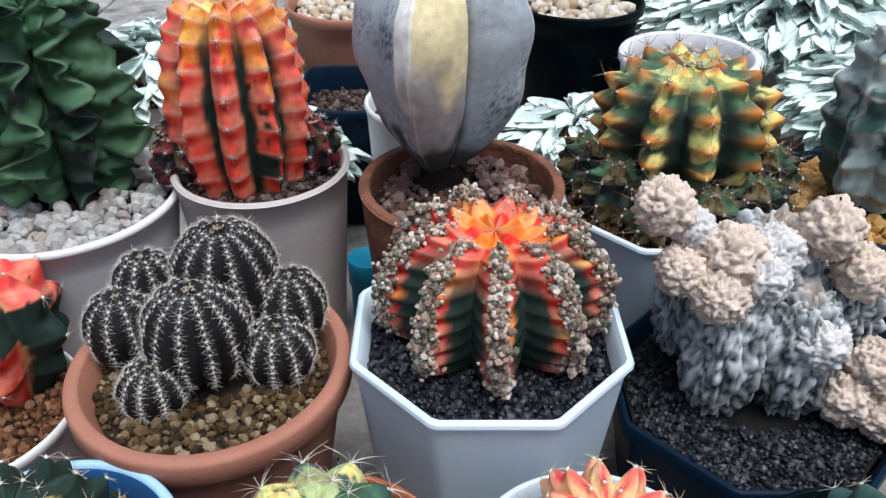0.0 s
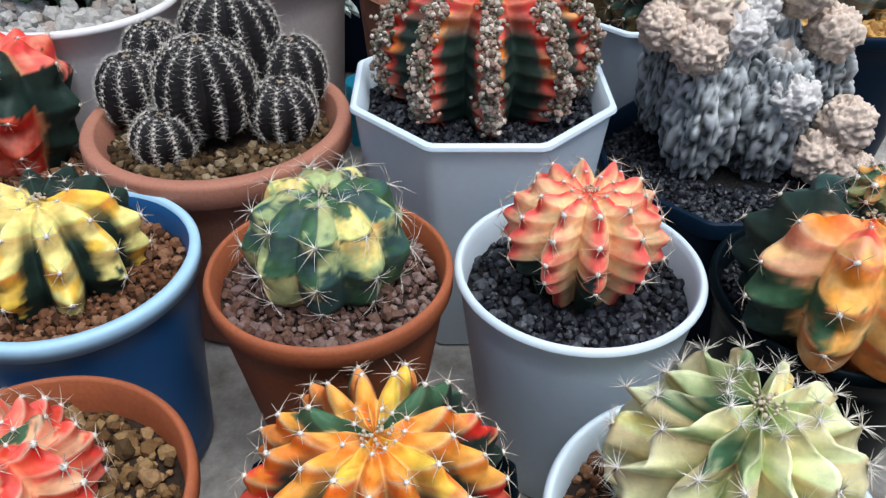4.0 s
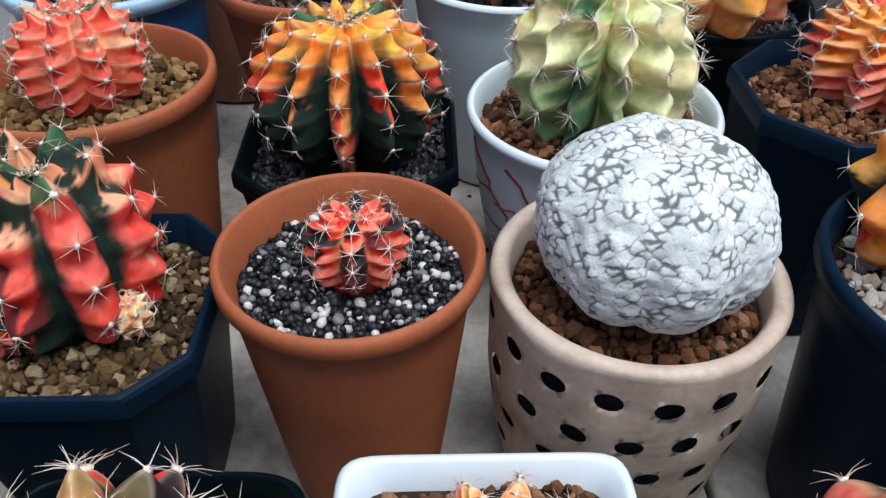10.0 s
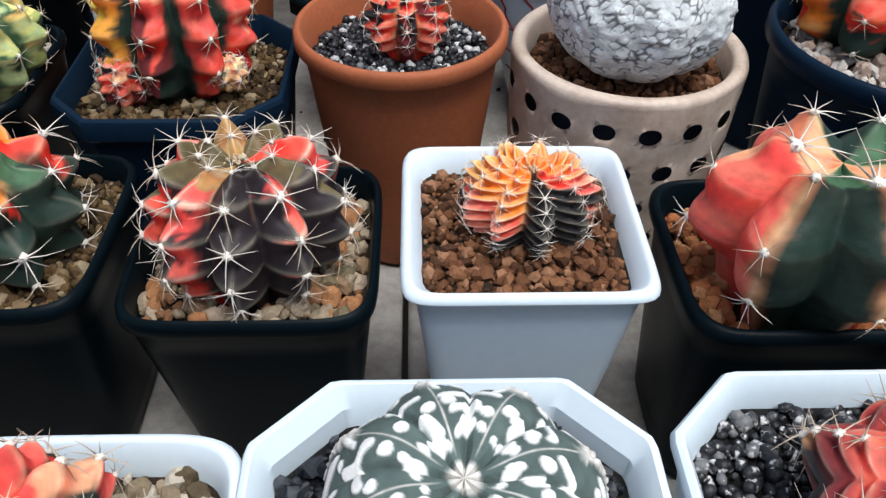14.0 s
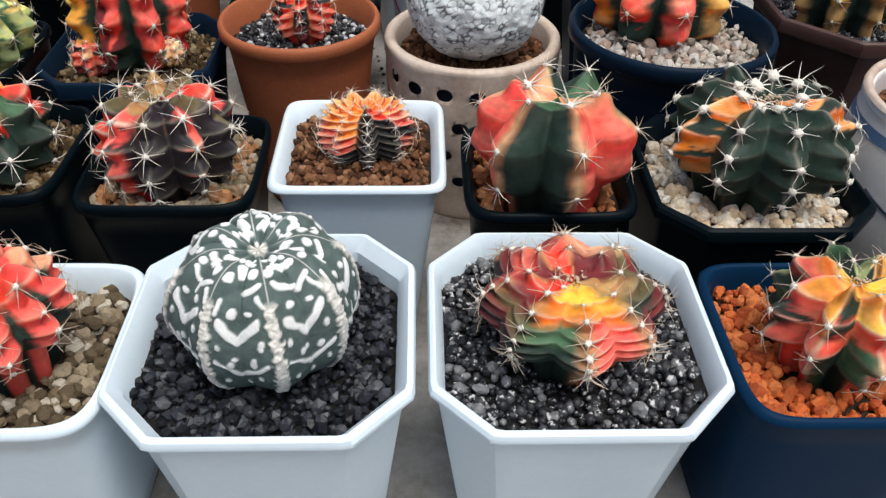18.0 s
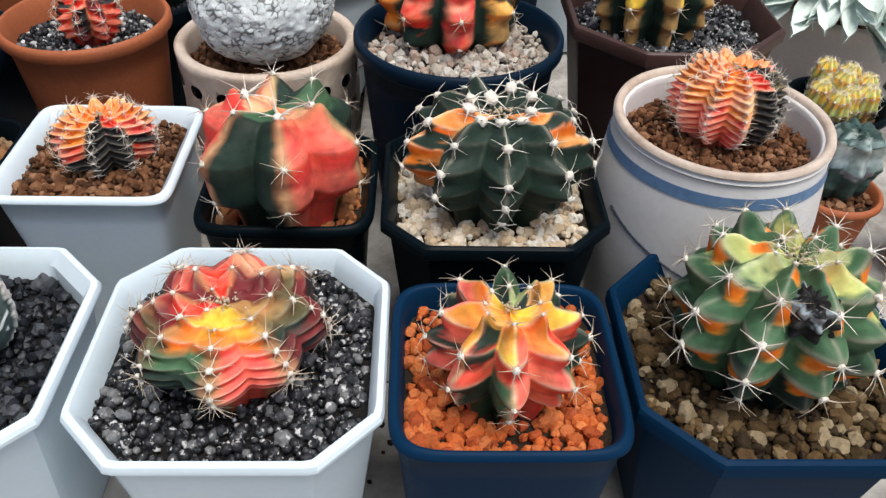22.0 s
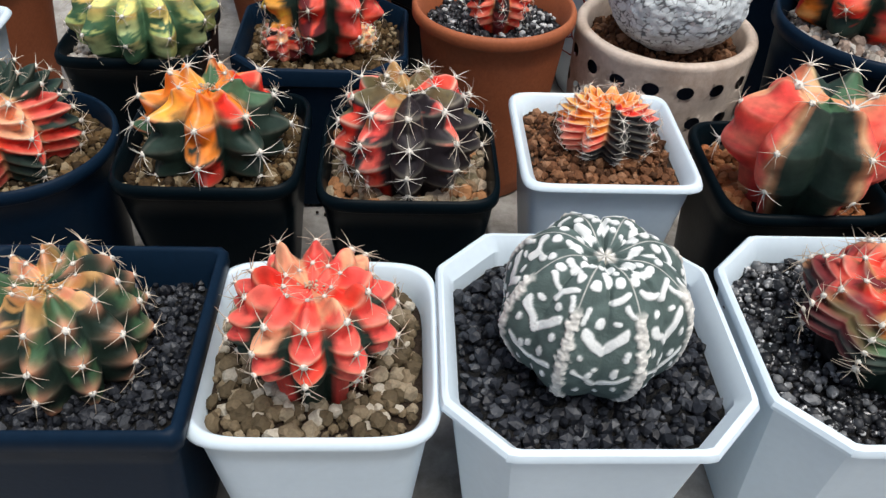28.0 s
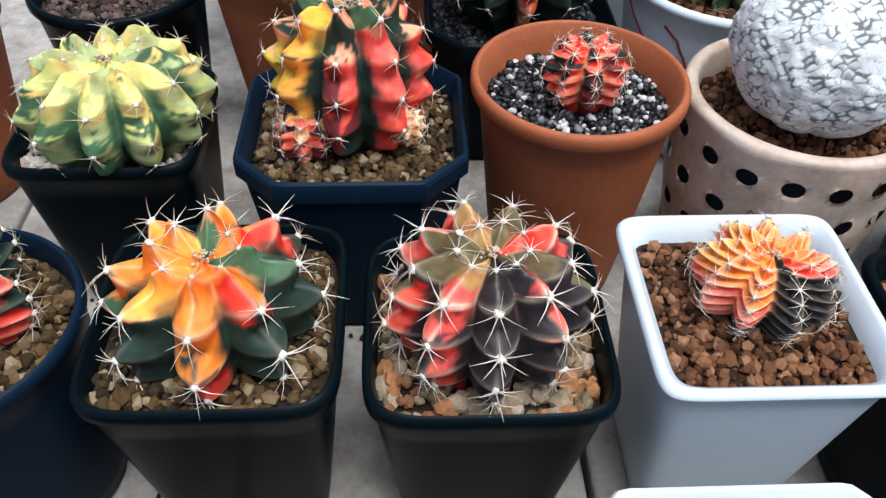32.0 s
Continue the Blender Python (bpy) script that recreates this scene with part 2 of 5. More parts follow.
stones("grey_stone", [(0.40, 0.39, 0.36), (0.27, 0.265, 0.25), (0.50, 0.49, 0.46), (0.34, 0.29, 0.25), (0.43, 0.42, 0.39)], 0.7)
stones("river_stone", [(0.27, 0.22, 0.15), (0.14, 0.105, 0.064), (0.42, 0.38, 0.31), (0.085, 0.064, 0.038), (0.20, 0.155, 0.10)])
stones("yellow_stone", [(0.50, 0.29, 0.09), (0.60, 0.38, 0.14), (0.38, 0.20, 0.06), (0.55, 0.32, 0.10)], 0.7)


# ---- mesh helpers ----
def mesh_from(name, verts, faces, mats, smooth=True, colours=None, slots=None, crisp=False):
    me = bpy.data.meshes.new(name)
    me.from_pydata([tuple(v) for v in verts], [], [tuple(f) for f in faces])
    for m in (mats if isinstance(mats, (list, tuple)) else [mats]):
        me.materials.append(MATS[m])
    if smooth:
        me.polygons.foreach_set("use_smooth", np.ones(len(me.polygons), bool))
    if slots is not None:
        me.polygons.foreach_set("material_index", np.asarray(slots, np.int32))
    if colours is not None:
        at = me.color_attributes.new("skin", "FLOAT_COLOR", "POINT")
        at.data.foreach_set("color", np.c_[np.clip(colours, 0, 1), np.ones(len(colours))].astype(np.float32).ravel())
    me.update()
    if crisp:
        me.set_sharp_from_angle(angle=radians(28))
    return me


def put(name, me, parent=None, at=(0, 0, 0), label=""):
    ob = new(name, me)
    ob.parent = parent
    ob.location = at
    if label:
        tagged(ob, label)
    return ob


def part(name, bm, material, parent, label="", at=(0, 0, 0)):
    me = bpy.data.meshes.new(name)
    bm.to_mesh(me)
    bm.free()
    me.materials.append(MATS[material])
    me.polygons.foreach_set("use_smooth", np.ones(len(me.polygons), bool))
    return put(name, me, parent, at, label)


def thing(name, x, y, z, label, category, group=""):
    e = new(name)
    e.location = (x, y, z)
    e.empty_display_size = 0.02
    return tagged(e, label, category, group)


def hashed(i, j, k, s):
    v = np.sin(i * 127.1 + j * 311.7 + k * 74.7 + s * 53.3) * 43758.5453
    return v - np.floor(v)


def fuzz(p, scale, seed=0.0):
    """Smooth value noise, 0 to 1, over an array of points."""
    q = np.asarray(p) * scale
    f = np.floor(q)
    w = q - f
    w = w * w * (3 - 2 * w)
    out = 0
    for a in (0, 1):
        for b in (0, 1):
            for c in (0, 1):
                h = hashed(f[..., 0] + a, f[..., 1] + b, f[..., 2] + c, seed)
                out = out + h * (w[..., 0] if a else 1 - w[..., 0]) * (w[..., 1] if b else 1 - w[..., 1]) * (w[..., 2] if c else 1 - w[..., 2])
    return out


def grid_faces(rows, cols, closed=True):
    i = np.arange(rows - 1)[:, None]
    j = np.arange(cols if closed else cols - 1)[None, :]
    k = (j + 1) % cols
    return np.stack([i * cols + j + 0 * k, i * cols + k, (i + 1) * cols + k, (i + 1) * cols + j + 0 * k], -1).reshape(-1, 4)


# ---- pots ----
def outline(kind, h, cut=0.0, n=72):
    """Unit-free plan of a pot: n points round it. h is half its width; cut the length of a cut or rounded corner."""
    a = np.linspace(0, 2 * np.pi, n, endpoint=False) + np.pi / n
    c, s = np.cos(a), np.sin(a)
    if kind == "round":
        r = np.full(n, h)
    elif kind == "square":  # rounded corners
        p = 2.0 + 1.0 / max(cut / h, 0.02)
        r = h / (np.abs(c) ** p + np.abs(s) ** p) ** (1 / p)
    elif kind == "cut":  # square with cut corners
        r = np.minimum(h / np.maximum(np.abs(c), np.abs(s)), (2 * h - cut) / (np.abs(c) + np.abs(s)))
    elif kind == "octagon":
        r = h / np.cos((a + np.pi / 8) % (np.pi / 4) - np.pi / 8)
    else:  # hexagon
        r = h / np.cos((a + np.pi / 6) % (np.pi / 3) - np.pi / 6)
    return np.c_[r * c, r * s]


def pot_shape(kind, h, height, cut=0.0, base=0.72, lip=0.006, lip_h=0.012, wall=0.003, depth=0.012, belly=0.0, turn=0.0, foot=0.0):
    """Wall of a pot from foot to lip and down inside to below its soil, one closed mesh. Returns verts, faces."""
    n = 96 if kind == "round" else 128
    o = outline(kind, 1.0, cut / h, n)
    ct, st = math.cos(radians(turn)), math.sin(radians(turn))
    o = o @ np.array([[ct, st], [-st, ct]])
    body = h - lip
    lv = [(0.0, base * body - 0.003), (0.002, base * body)]
    for k in range(1, 9):
        u = k / 8
        lv.append(((height - lip_h) * u, body * (base + (1 - base) * u) + belly * math.sin(u * math.pi)))
    lv += [(height - lip_h + 0.0006, h - 0.0012), (height - lip_h + 0.002, h), (height - 0.0025, h), (height - 0.0008, h - 0.0008), (height, h - 0.0022),
           (height, h - max(wall, 0.0022)), (height - 0.0012, h - max(wall, 0.0022) - 0.0008), (height - lip_h, h - lip - wall), (height - depth - 0.02, h - lip - wall - 0.003)]
    verts = np.concatenate([np.c_[o * r, np.full(n, z)] for z, r in lv])
    faces = grid_faces(len(lv), n).tolist()
    faces.append(list(range(n))[::-1])
    return verts, faces


ICO = {}
for sub in (1, 2):
    bm = bmesh.new()
    bmesh.ops.create_icosphere(bm, subdivisions=sub, radius=1)
    bm.verts.ensure_lookup_table()
    ICO[sub] = (np.array([v.co for v in bm.verts]), np.array([[v.index for v in f.verts] for f in bm.faces]))
    bm.free()


def pebble_cloud(rng, places, sizes, angular, sub):
    """Many uneven stones in one mesh."""
    V, Fc = ICO[sub]
    n = len(places)
    k = 1.0 + rng.uniform(-1, 1, (n, len(V))) * ((0.26 if sub == 1 else 0.21) if angular else 0.14)
    v = V[None] * k[..., None]
    v = v * (sizes[:, None] * rng.uniform(0.72, 1.2, (n, 3)))[:, None, :]
    q = rng.normal(size=(n, 4))
    q /= np.linalg.norm(q, axis=1)[:, None]
    w, x, y, z = q.T
    m = np.stack([1 - 2 * (y * y + z * z), 2 * (x * y - z * w), 2 * (x * z + y * w), 2 * (x * y + z * w), 1 - 2 * (x * x + z * z), 2 * (y * z - x * w),
                  2 * (x * z - y * w), 2 * (y * z + x * w), 1 - 2 * (x * x + y * y)], -1).reshape(n, 3, 3)
    v = np.einsum("nij,nkj->nki", m, v) + places[:, None, :]
    f = Fc[None] + (np.arange(n) * len(V))[:, None, None]
    return v.reshape(-1, 3), f.reshape(-1, 3)


LOOSE = {}


def gravel_in(parent, kind, h, cut, turn, z, stone, size, seed, angular, clear, cx, cy, mound=0.0, singles=24, soil="soil"):
    """Soil, a bed of stones over it, and some larger stones lying on top, each of its own."""
    rng = np.random.default_rng(seed)
    size = size * (0.86 if size < 0.007 else 1.0)
    o = outline(kind, h, cut, 72)
    ct, st = math.cos(radians(turn)), math.sin(radians(turn))
    o = o @ np.array([[ct, st], [-st, ct]])
    rings = [0.02, 0.35, 0.7, 1.0]
    v = np.concatenate([np.c_[o * r, np.full(72, z - size * 0.45 + mound * (1 - r * r))] for r in rings])
    put("soil", mesh_from("soil", v, grid_faces(4, 72).tolist() + [list(range(72))], soil), parent)
    gap = size * 0.88
    g = np.arange(-1.5 * h, 1.5 * h, gap)
    gx, gy = np.meshgrid(g, g)
    gx = gx + (np.arange(len(g)) % 2)[:, None] * gap * 0.5
    p = np.c_[gx.ravel(), gy.ravel()] + rng.uniform(-0.32, 0.32, (len(g) ** 2, 2)) * gap
    p = np.concatenate([p, p[rng.random(len(p)) < 0.25] + rng.uniform(-0.5, 0.5, 2) * gap])
    ang = np.arctan2(p[:, 1], p[:, 0])
    idx = ((ang - np.arctan2(o[0, 1], o[0, 0])) / (2 * np.pi) * 72).astype(int) % 72
    lim = np.linalg.norm(o[idx], axis=1) - size * 0.5
    rad = np.hypot(p[:, 0], p[:, 1])
    p, rad, lim = p[rad < lim], rad[rad < lim], lim[rad < lim]
    far = np.hypot(p[:, 0] - cx, p[:, 1] - cy) > clear
    p, rad, lim = p[far], rad[far], lim[far]
    n = len(p)
    sz = size * (0.48 + 0.85 * rng.random(n) ** 1.4) * 0.64
    up = z + mound * (1 - (rad / lim) ** 2) + rng.uniform(-0.5, 0.25, n) * size
    sub = 2 if size >= 0.0044 and parent.location.y < -0.15 or size > 0.0075 and parent.location.y < 0.6 else 1
    V, f = pebble_cloud(rng, np.c_[p, up], sz, angular, sub)
    tagged(put("gravel", mesh_from("gravel", V, f.tolist(), stone, smooth=not angular), parent), kind="stuff")
    key = (stone, size)
    if key not in LOOSE:
        LOOSE[key] = []
        for _ in range(5):
            a, b = pebble_cloud(rng, np.zeros((1, 3)), np.array([size * 0.78]), angular, 2)
            LOOSE[key].append(mesh_from("pebble", a, b.tolist(), stone, smooth=not angular))
    for i in rng.choice(n, min(singles, n), replace=False):
        ob = put("pebble", LOOSE[key][int(rng.integers(5))], parent, (p[i, 0] * 0.92, p[i, 1] * 0.92, up[i] + size * 0.3))
        ob.rotation_euler = tuple(rng.uniform(0, 6.28, 3))


# ---- cacti ----
PAL = {
    "i": (0.78, 0.72, 0.50), "g": (0.018, 0.035, 0.026), "G": (0.055, 0.125, 0.062), "w": (0.40, 0.47, 0.21), "b": (0.045, 0.090, 0.080),
    "o": (0.80, 0.200, 0.018), "O": (0.83, 0.325, 0.040), "r": (0.76, 0.036, 0.022), "R": (0.82, 0.085, 0.072), "y": (0.86, 0.52, 0.06),
    "Y": (0.86, 0.72, 0.24), "c": (0.82, 0.80, 0.45), "p": (0.68, 0.075, 0.060), "P": (0.80, 0.36, 0.21), "k": (0.016, 0.015, 0.016),
    "m": (0.17, 0.024, 0.026), "t": (0.46, 0.25, 0.09), "n": (0.13, 0.10, 0.045), "e": (0.25, 0.285, 0.305), "s": (0.30, 0.37, 0.35),
    "q": (0.027, 0.021, 0.024), "l": (0.50, 0.52, 0.17),
}


def columns(R):
    """Columns of faces across one rib."""
    return 9 if R < 0.018 else 11 if R < 0.0245 else 13 if R < 0.034 else 17


def rib_body(R, h, ribs, nub, low=-0.75, depth=0.30, nubs=0.26, sharp=1.6, chev=0.35, phase=0.0, twist=0.0, column=0.22, dimple=0.16, colours=("g",), patch=0.4, seed=0,
             line=0.0, edge=0.0, tips=None, wavy=0.0, furrow="", cell=0.75, bare=0.22, ruffle=0.0, crinkle=0.0, horn=0.0, blot="", face=False, glow=0.45, moat=0.55, pale=0.0, soft=0.15, half=0.22, melt=0.07, rim=0.25):
    """Ribbed body with nub humps up each rib, parted by notches that run in a chevron. colours: one string a rib, from the front round to its right, each
    from foot to crown. Returns verts, faces, colours, areoles (place, outward way, height)."""
    per = columns(R)
    nt, nv = ribs * per, min(60, max(36, nub * 8)) if R < 0.018 else min(90, max(60, nub * 12))
    u = np.arange(nt) / nt * 2 * np.pi
    v = np.linspace(0, 1, nv)
    U, W = np.meshgrid(u, v)
    a0 = math.asin(low)
    A = a0 + (math.pi / 2 - a0) * W
    ca, sa = np.cos(A), np.sin(A)
    if column:
        ca = np.maximum(ca, 0) ** (1 - column)
    rib_u = U * ribs / (2 * np.pi)
    rib_i = np.floor(rib_u + 0.5).astype(int) % ribs
    du = (rib_u + 0.5) % 1.0 - 0.5  # -0.5 to 0.5 across one rib
    two = np.abs(2 * du)
    crest = 1 - np.sqrt(two ** (2 + 0.9 * (sharp - 1)) + 0.0025) + 0.03
    pts0 = np.stack([np.cos(U) * ca, np.sin(U) * ca, sa], -1)
    jig = (hashed(rib_i, 3.0, 1.0, seed) - 0.5) * 0.35
    cyc = W * nub + jig * np.clip(1.2 - W, 0, 1)
    step = cyc - (0.6 * chev - 0.25) * np.abs(du)
    ph = step % 1.0
    q = (step + 0.44) % 1.0  # 0 at the level of an areole, growing upwards
    near = np.minimum(q, 1 - q)
    fade = np.clip((1 - W) / 0.07, 0, 1) ** 0.8
    fold = (1 - 2 * near) ** 1.5  # a sharp cross fold at each areole, shallow troughs between
    cleft = np.exp(-((q - 0.50) / 0.17) ** 2) * np.exp(-(du / 0.12) ** 2)
    chin = np.where(q < 0.5, 0.0, np.clip((q - 0.62) / 0.3, 0, 1)) + np.exp(-(q / 0.22) ** 2)
    bumps = nubs * (0.24 * (fold - 0.4) * (1 - 0.75 * two ** 2) - 0.30 * cleft + 0.16 * chin * np.exp(-(du / 0.15) ** 2) * (0.7 + 0.5 * W)) * fade
    taper = 0.6 + 0.4 * np.clip((1 - W) / 0.35, 0, 1)
    lump = fuzz(pts0 + seed, 2.2, seed) - 0.5
    wob = (fuzz(pts0 + seed * 3, 6.0, seed + 5) - 0.5) * wavy + (fuzz(pts0 + seed, 14.0, seed + 6) - 0.5) * wavy * 0.5
    fac = (1 - 1.05 * depth * taper * (1 - crest)) + lump * 0.08 + wob
    rr = R * ca * fac + R * bumps * ca
    if crinkle:
        rr = rr * (1 + 0.05 * crinkle * (fuzz(np.stack([W * 30, np.cos(U) * 7, np.sin(U) * 7], -1), 1.0, seed + 22) - 0.5) * np.clip((1 - W) / 0.2, 0, 1))
    zz = h * sa * (1 + 0.2 * wob) + h * 0.30 * (crest - 0.6) * depth * np.clip(sa, 0, 1) + R * bumps * np.clip(sa, -0.3, 1) * 0.9
    top = np.exp(-((W - 0.80 - jig * 0.12) / 0.065) ** 2) * np.exp(-(du / 0.19) ** 2) * (0.75 + 0.5 * hashed(rib_i, 5.0, 2.0, seed))
    zz = zz + horn * R * top
    zz = zz - dimple * h * np.exp(-(np.cos(A) / 0.30) ** 2)
    ang = U - math.pi / 2 + phase + twist * W + (fuzz(np.stack([W * 4, rib_i * 3.1, 0 * W], -1), 1.0, seed) - 0.5) * 0.07 * np.clip(1 - W, 0, 1)
    ang = ang + ruffle * (np.sin(2 * np.pi * cyc + rib_i * 2.1) + crinkle * (fuzz(np.stack([W * 17, rib_i * 5.3, two * 1.5], -1), 1.0, seed + 20) - 0.5)) * crest * np.clip((1 - W) / 0.25, 0, 1)
    V = np.stack([rr * np.cos(ang), rr * np.sin(ang), zz], -1)
    # skin colour
    cl = [colours[i % len(colours)] for i in range(ribs)]
    nz = fuzz(pts0, 3.0, seed + 1) * 0.45 + fuzz(pts0, 7.0, seed + 2) * 0.33 + fuzz(pts0, 18.0, seed + 3) * 0.22 - 0.5
    n2 = fuzz(pts0, 5.0, seed + 9) * 0.7 + fuzz(pts0, 16.0, seed + 8) * 0.3 - 0.5
    stair = (np.floor(step + 0.44 + n2 * 0.25) + 0.06 + np.clip((q - 0.5) * 0.5, -0.25, 0.25)) / nub
    base = (1 - cell) * W + cell * stair
    wv = np.clip((base + nz * patch * 1.1 - bare) / (1 - bare), 0, 0.9999)
    side = hashed(rib_i * 2.0 + (du > 0), np.floor(step + 0.44) * 1.0, 1.0, seed + 50)
    wv = np.clip(wv + (side - 0.5) * half * np.clip((1 - W) / 0.15, 0, 1), 0, 0.9999)
    across = rib_u + (0.0 if face else 0.5) + n2 * patch * 0.8
    C = np.zeros((nv, nt, 3))
    C2 = np.zeros((nv, nt, 3))
    here, frac = np.floor(across).astype(int), across - np.floor(across)
    for i in range(ribs):
        s = np.array([PAL[q] for q in cl[i]])
        f = wv * len(s)
        k = np.floor(f).astype(int)
        fr = np.clip((f - k - 0.5) / soft + 0.5, 0, 1)[..., None] if len(s) > 1 else np.zeros((nv, nt, 1))
        tone = s[k] * (1 - fr) + s[np.minimum(k + 1, len(s) - 1)] * fr
        C = np.where((here % ribs == i)[..., None], tone, C)
        C2 = np.where(((here + np.where(frac > 0.5, 1, -1)) % ribs == i)[..., None], tone, C2)
    blend = 0.5 * np.clip(1 - np.minimum(frac, 1 - frac) / max(melt, 1e-3), 0, 1)[..., None]
    unlike = np.clip(np.abs(C - C2).max(-1) * 1.6 - 0.2, 0, 1)[..., None]
    C = C * (1 - blend) + C2 * blend
    C = C + (np.array([0.62, 0.47, 0.20]) - C) * unlike * np.clip(blend * 2.2, 0, 1) * 0.45  # a yellowish seam between two colours
    blush = (q - 0.45) * (0.5 if nubs else 0.0) * np.clip((1 - W) / 0.15, 0, 1)
    C = np.clip(C * (1 - blush[..., None] * np.array([0.25, 0.8, 0.9])), 0, 1)
    if blot:  # a two-coloured blotch on many of the rib flanks
        rad = np.maximum(np.abs(q - 0.72) / 0.25, np.abs(np.abs(du) - 0.17) / 0.19) + n2 * 0.7
        for code, lim in zip(blot, (1.0, 0.80)):
            k3 = np.clip((lim - rad) / 0.30, 0, 1) * (side > 0.45) * (W > 0.15)
            C = C + (np.array(PAL[code]) - C) * k3[..., None]
    # bright patches: paler on the upper slope of each hump, deeper red on its chin
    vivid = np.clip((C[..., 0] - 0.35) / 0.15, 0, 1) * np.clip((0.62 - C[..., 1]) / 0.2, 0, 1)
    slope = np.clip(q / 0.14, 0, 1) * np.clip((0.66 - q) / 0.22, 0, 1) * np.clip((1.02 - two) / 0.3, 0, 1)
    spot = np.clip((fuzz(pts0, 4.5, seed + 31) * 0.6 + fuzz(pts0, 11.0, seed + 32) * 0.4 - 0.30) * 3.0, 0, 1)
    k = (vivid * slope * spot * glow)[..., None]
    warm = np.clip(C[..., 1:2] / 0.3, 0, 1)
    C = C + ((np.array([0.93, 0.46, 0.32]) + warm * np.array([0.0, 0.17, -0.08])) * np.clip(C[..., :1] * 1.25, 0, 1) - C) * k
    k = (vivid * pale * np.clip((two - 0.16) / 0.4, 0, 1) * (0.55 + 0.45 * spot))[..., None]
    C = C + (np.array([0.90, 0.66, 0.34]) - C) * k
    k = (vivid * np.clip((q - 0.62) / 0.25, 0, 1) * 0.45 * np.clip((1 - W) / 0.15, 0, 1))[..., None]
    C = C * (1 - k * np.array([0.02, 0.62, 0.7]))
    k = (vivid * rim * np.clip(1 - np.minimum(near / 0.16, (1 - two) / 0.35), 0, 1) * np.clip((1 - W) / 0.15, 0, 1))[..., None]
    C = C + (C * 0.35 + np.array([0.52, 0.40, 0.16]) - C) * k
    if furrow:
        deep = np.clip((two + n2 * 0.5 - moat) / 0.2, 0, 1) * np.clip((0.88 - W) / 0.3, 0, 1)
        C = C + (np.array(PAL[furrow]) - C) * deep[..., None]
    if edge:  # paler crest
        C = C + edge * (np.array([0.62, 0.56, 0.44]) * (0.35 + C.max(-1, keepdims=True)) - C * 0.6) * (np.exp(-(du / 0.035) ** 2) * fade * (0.4 + 0.9 * fuzz(pts0, 12.0, seed + 14)))[..., None]
    if line:  # pale cross lines between the humps
        ln = (np.exp(-(near / 0.06) ** 2) + 0.18 * np.exp(-(q / 0.14) ** 2)) * (0.55 + 0.9 * fuzz(pts0, 9.0, seed + 12)) * np.clip((1 - W) / 0.2, 0, 1) * np.clip((1.05 - two) / 0.3, 0, 1)
        ln = np.clip(ln, 0, 1)
        C = C + line * (C * 0.5 + np.array([0.44, 0.40, 0.31]) * ((0.38 if line >= 1 else 0.16) + C.max(-1))[..., None] - C) * ln[..., None]
    if tips:
        C = C + (np.array(PAL[tips]) - C) * (0.85 * np.exp(-(near / 0.2) ** 2) * np.exp(-(du / 0.2) ** 2) * fade)[..., None]
    C = C * (0.80 + 0.40 * fuzz(pts0, 14.0, seed + 4))[..., None]
    verts = V.reshape(-1, 3)
    faces = grid_faces(nv, nt).tolist()
    ar = []
    for i in range(ribs):
        jg = (hashed(np.array(float(i)), 3.0, 1.0, seed) - 0.5) * 0.35
        for j in range(nub + 1):
            w = (j + 0.58 - jg * 0.8) / nub
            if w > 0.955 or w < 0.02:
                continue
            row, col = min(nv - 2, max(1, int(w * (nv - 1)))), (i * per) % nt
            p = V[row, col]
            t1, t2 = V[row + 1, col] - V[row - 1, col], V[row, (col + 1) % nt] - V[row, col - 1]
            nrm = np.cross(t2, t1)
            nrm /= np.linalg.norm(nrm) + 1e-9
            if nrm @ np.array([p[0], p[1], max(p[2], 0) + 1e-4]) < 0:
                nrm = -nrm
            ar.append((p, nrm, w))
    return verts, faces, C.reshape(-1, 3), ar


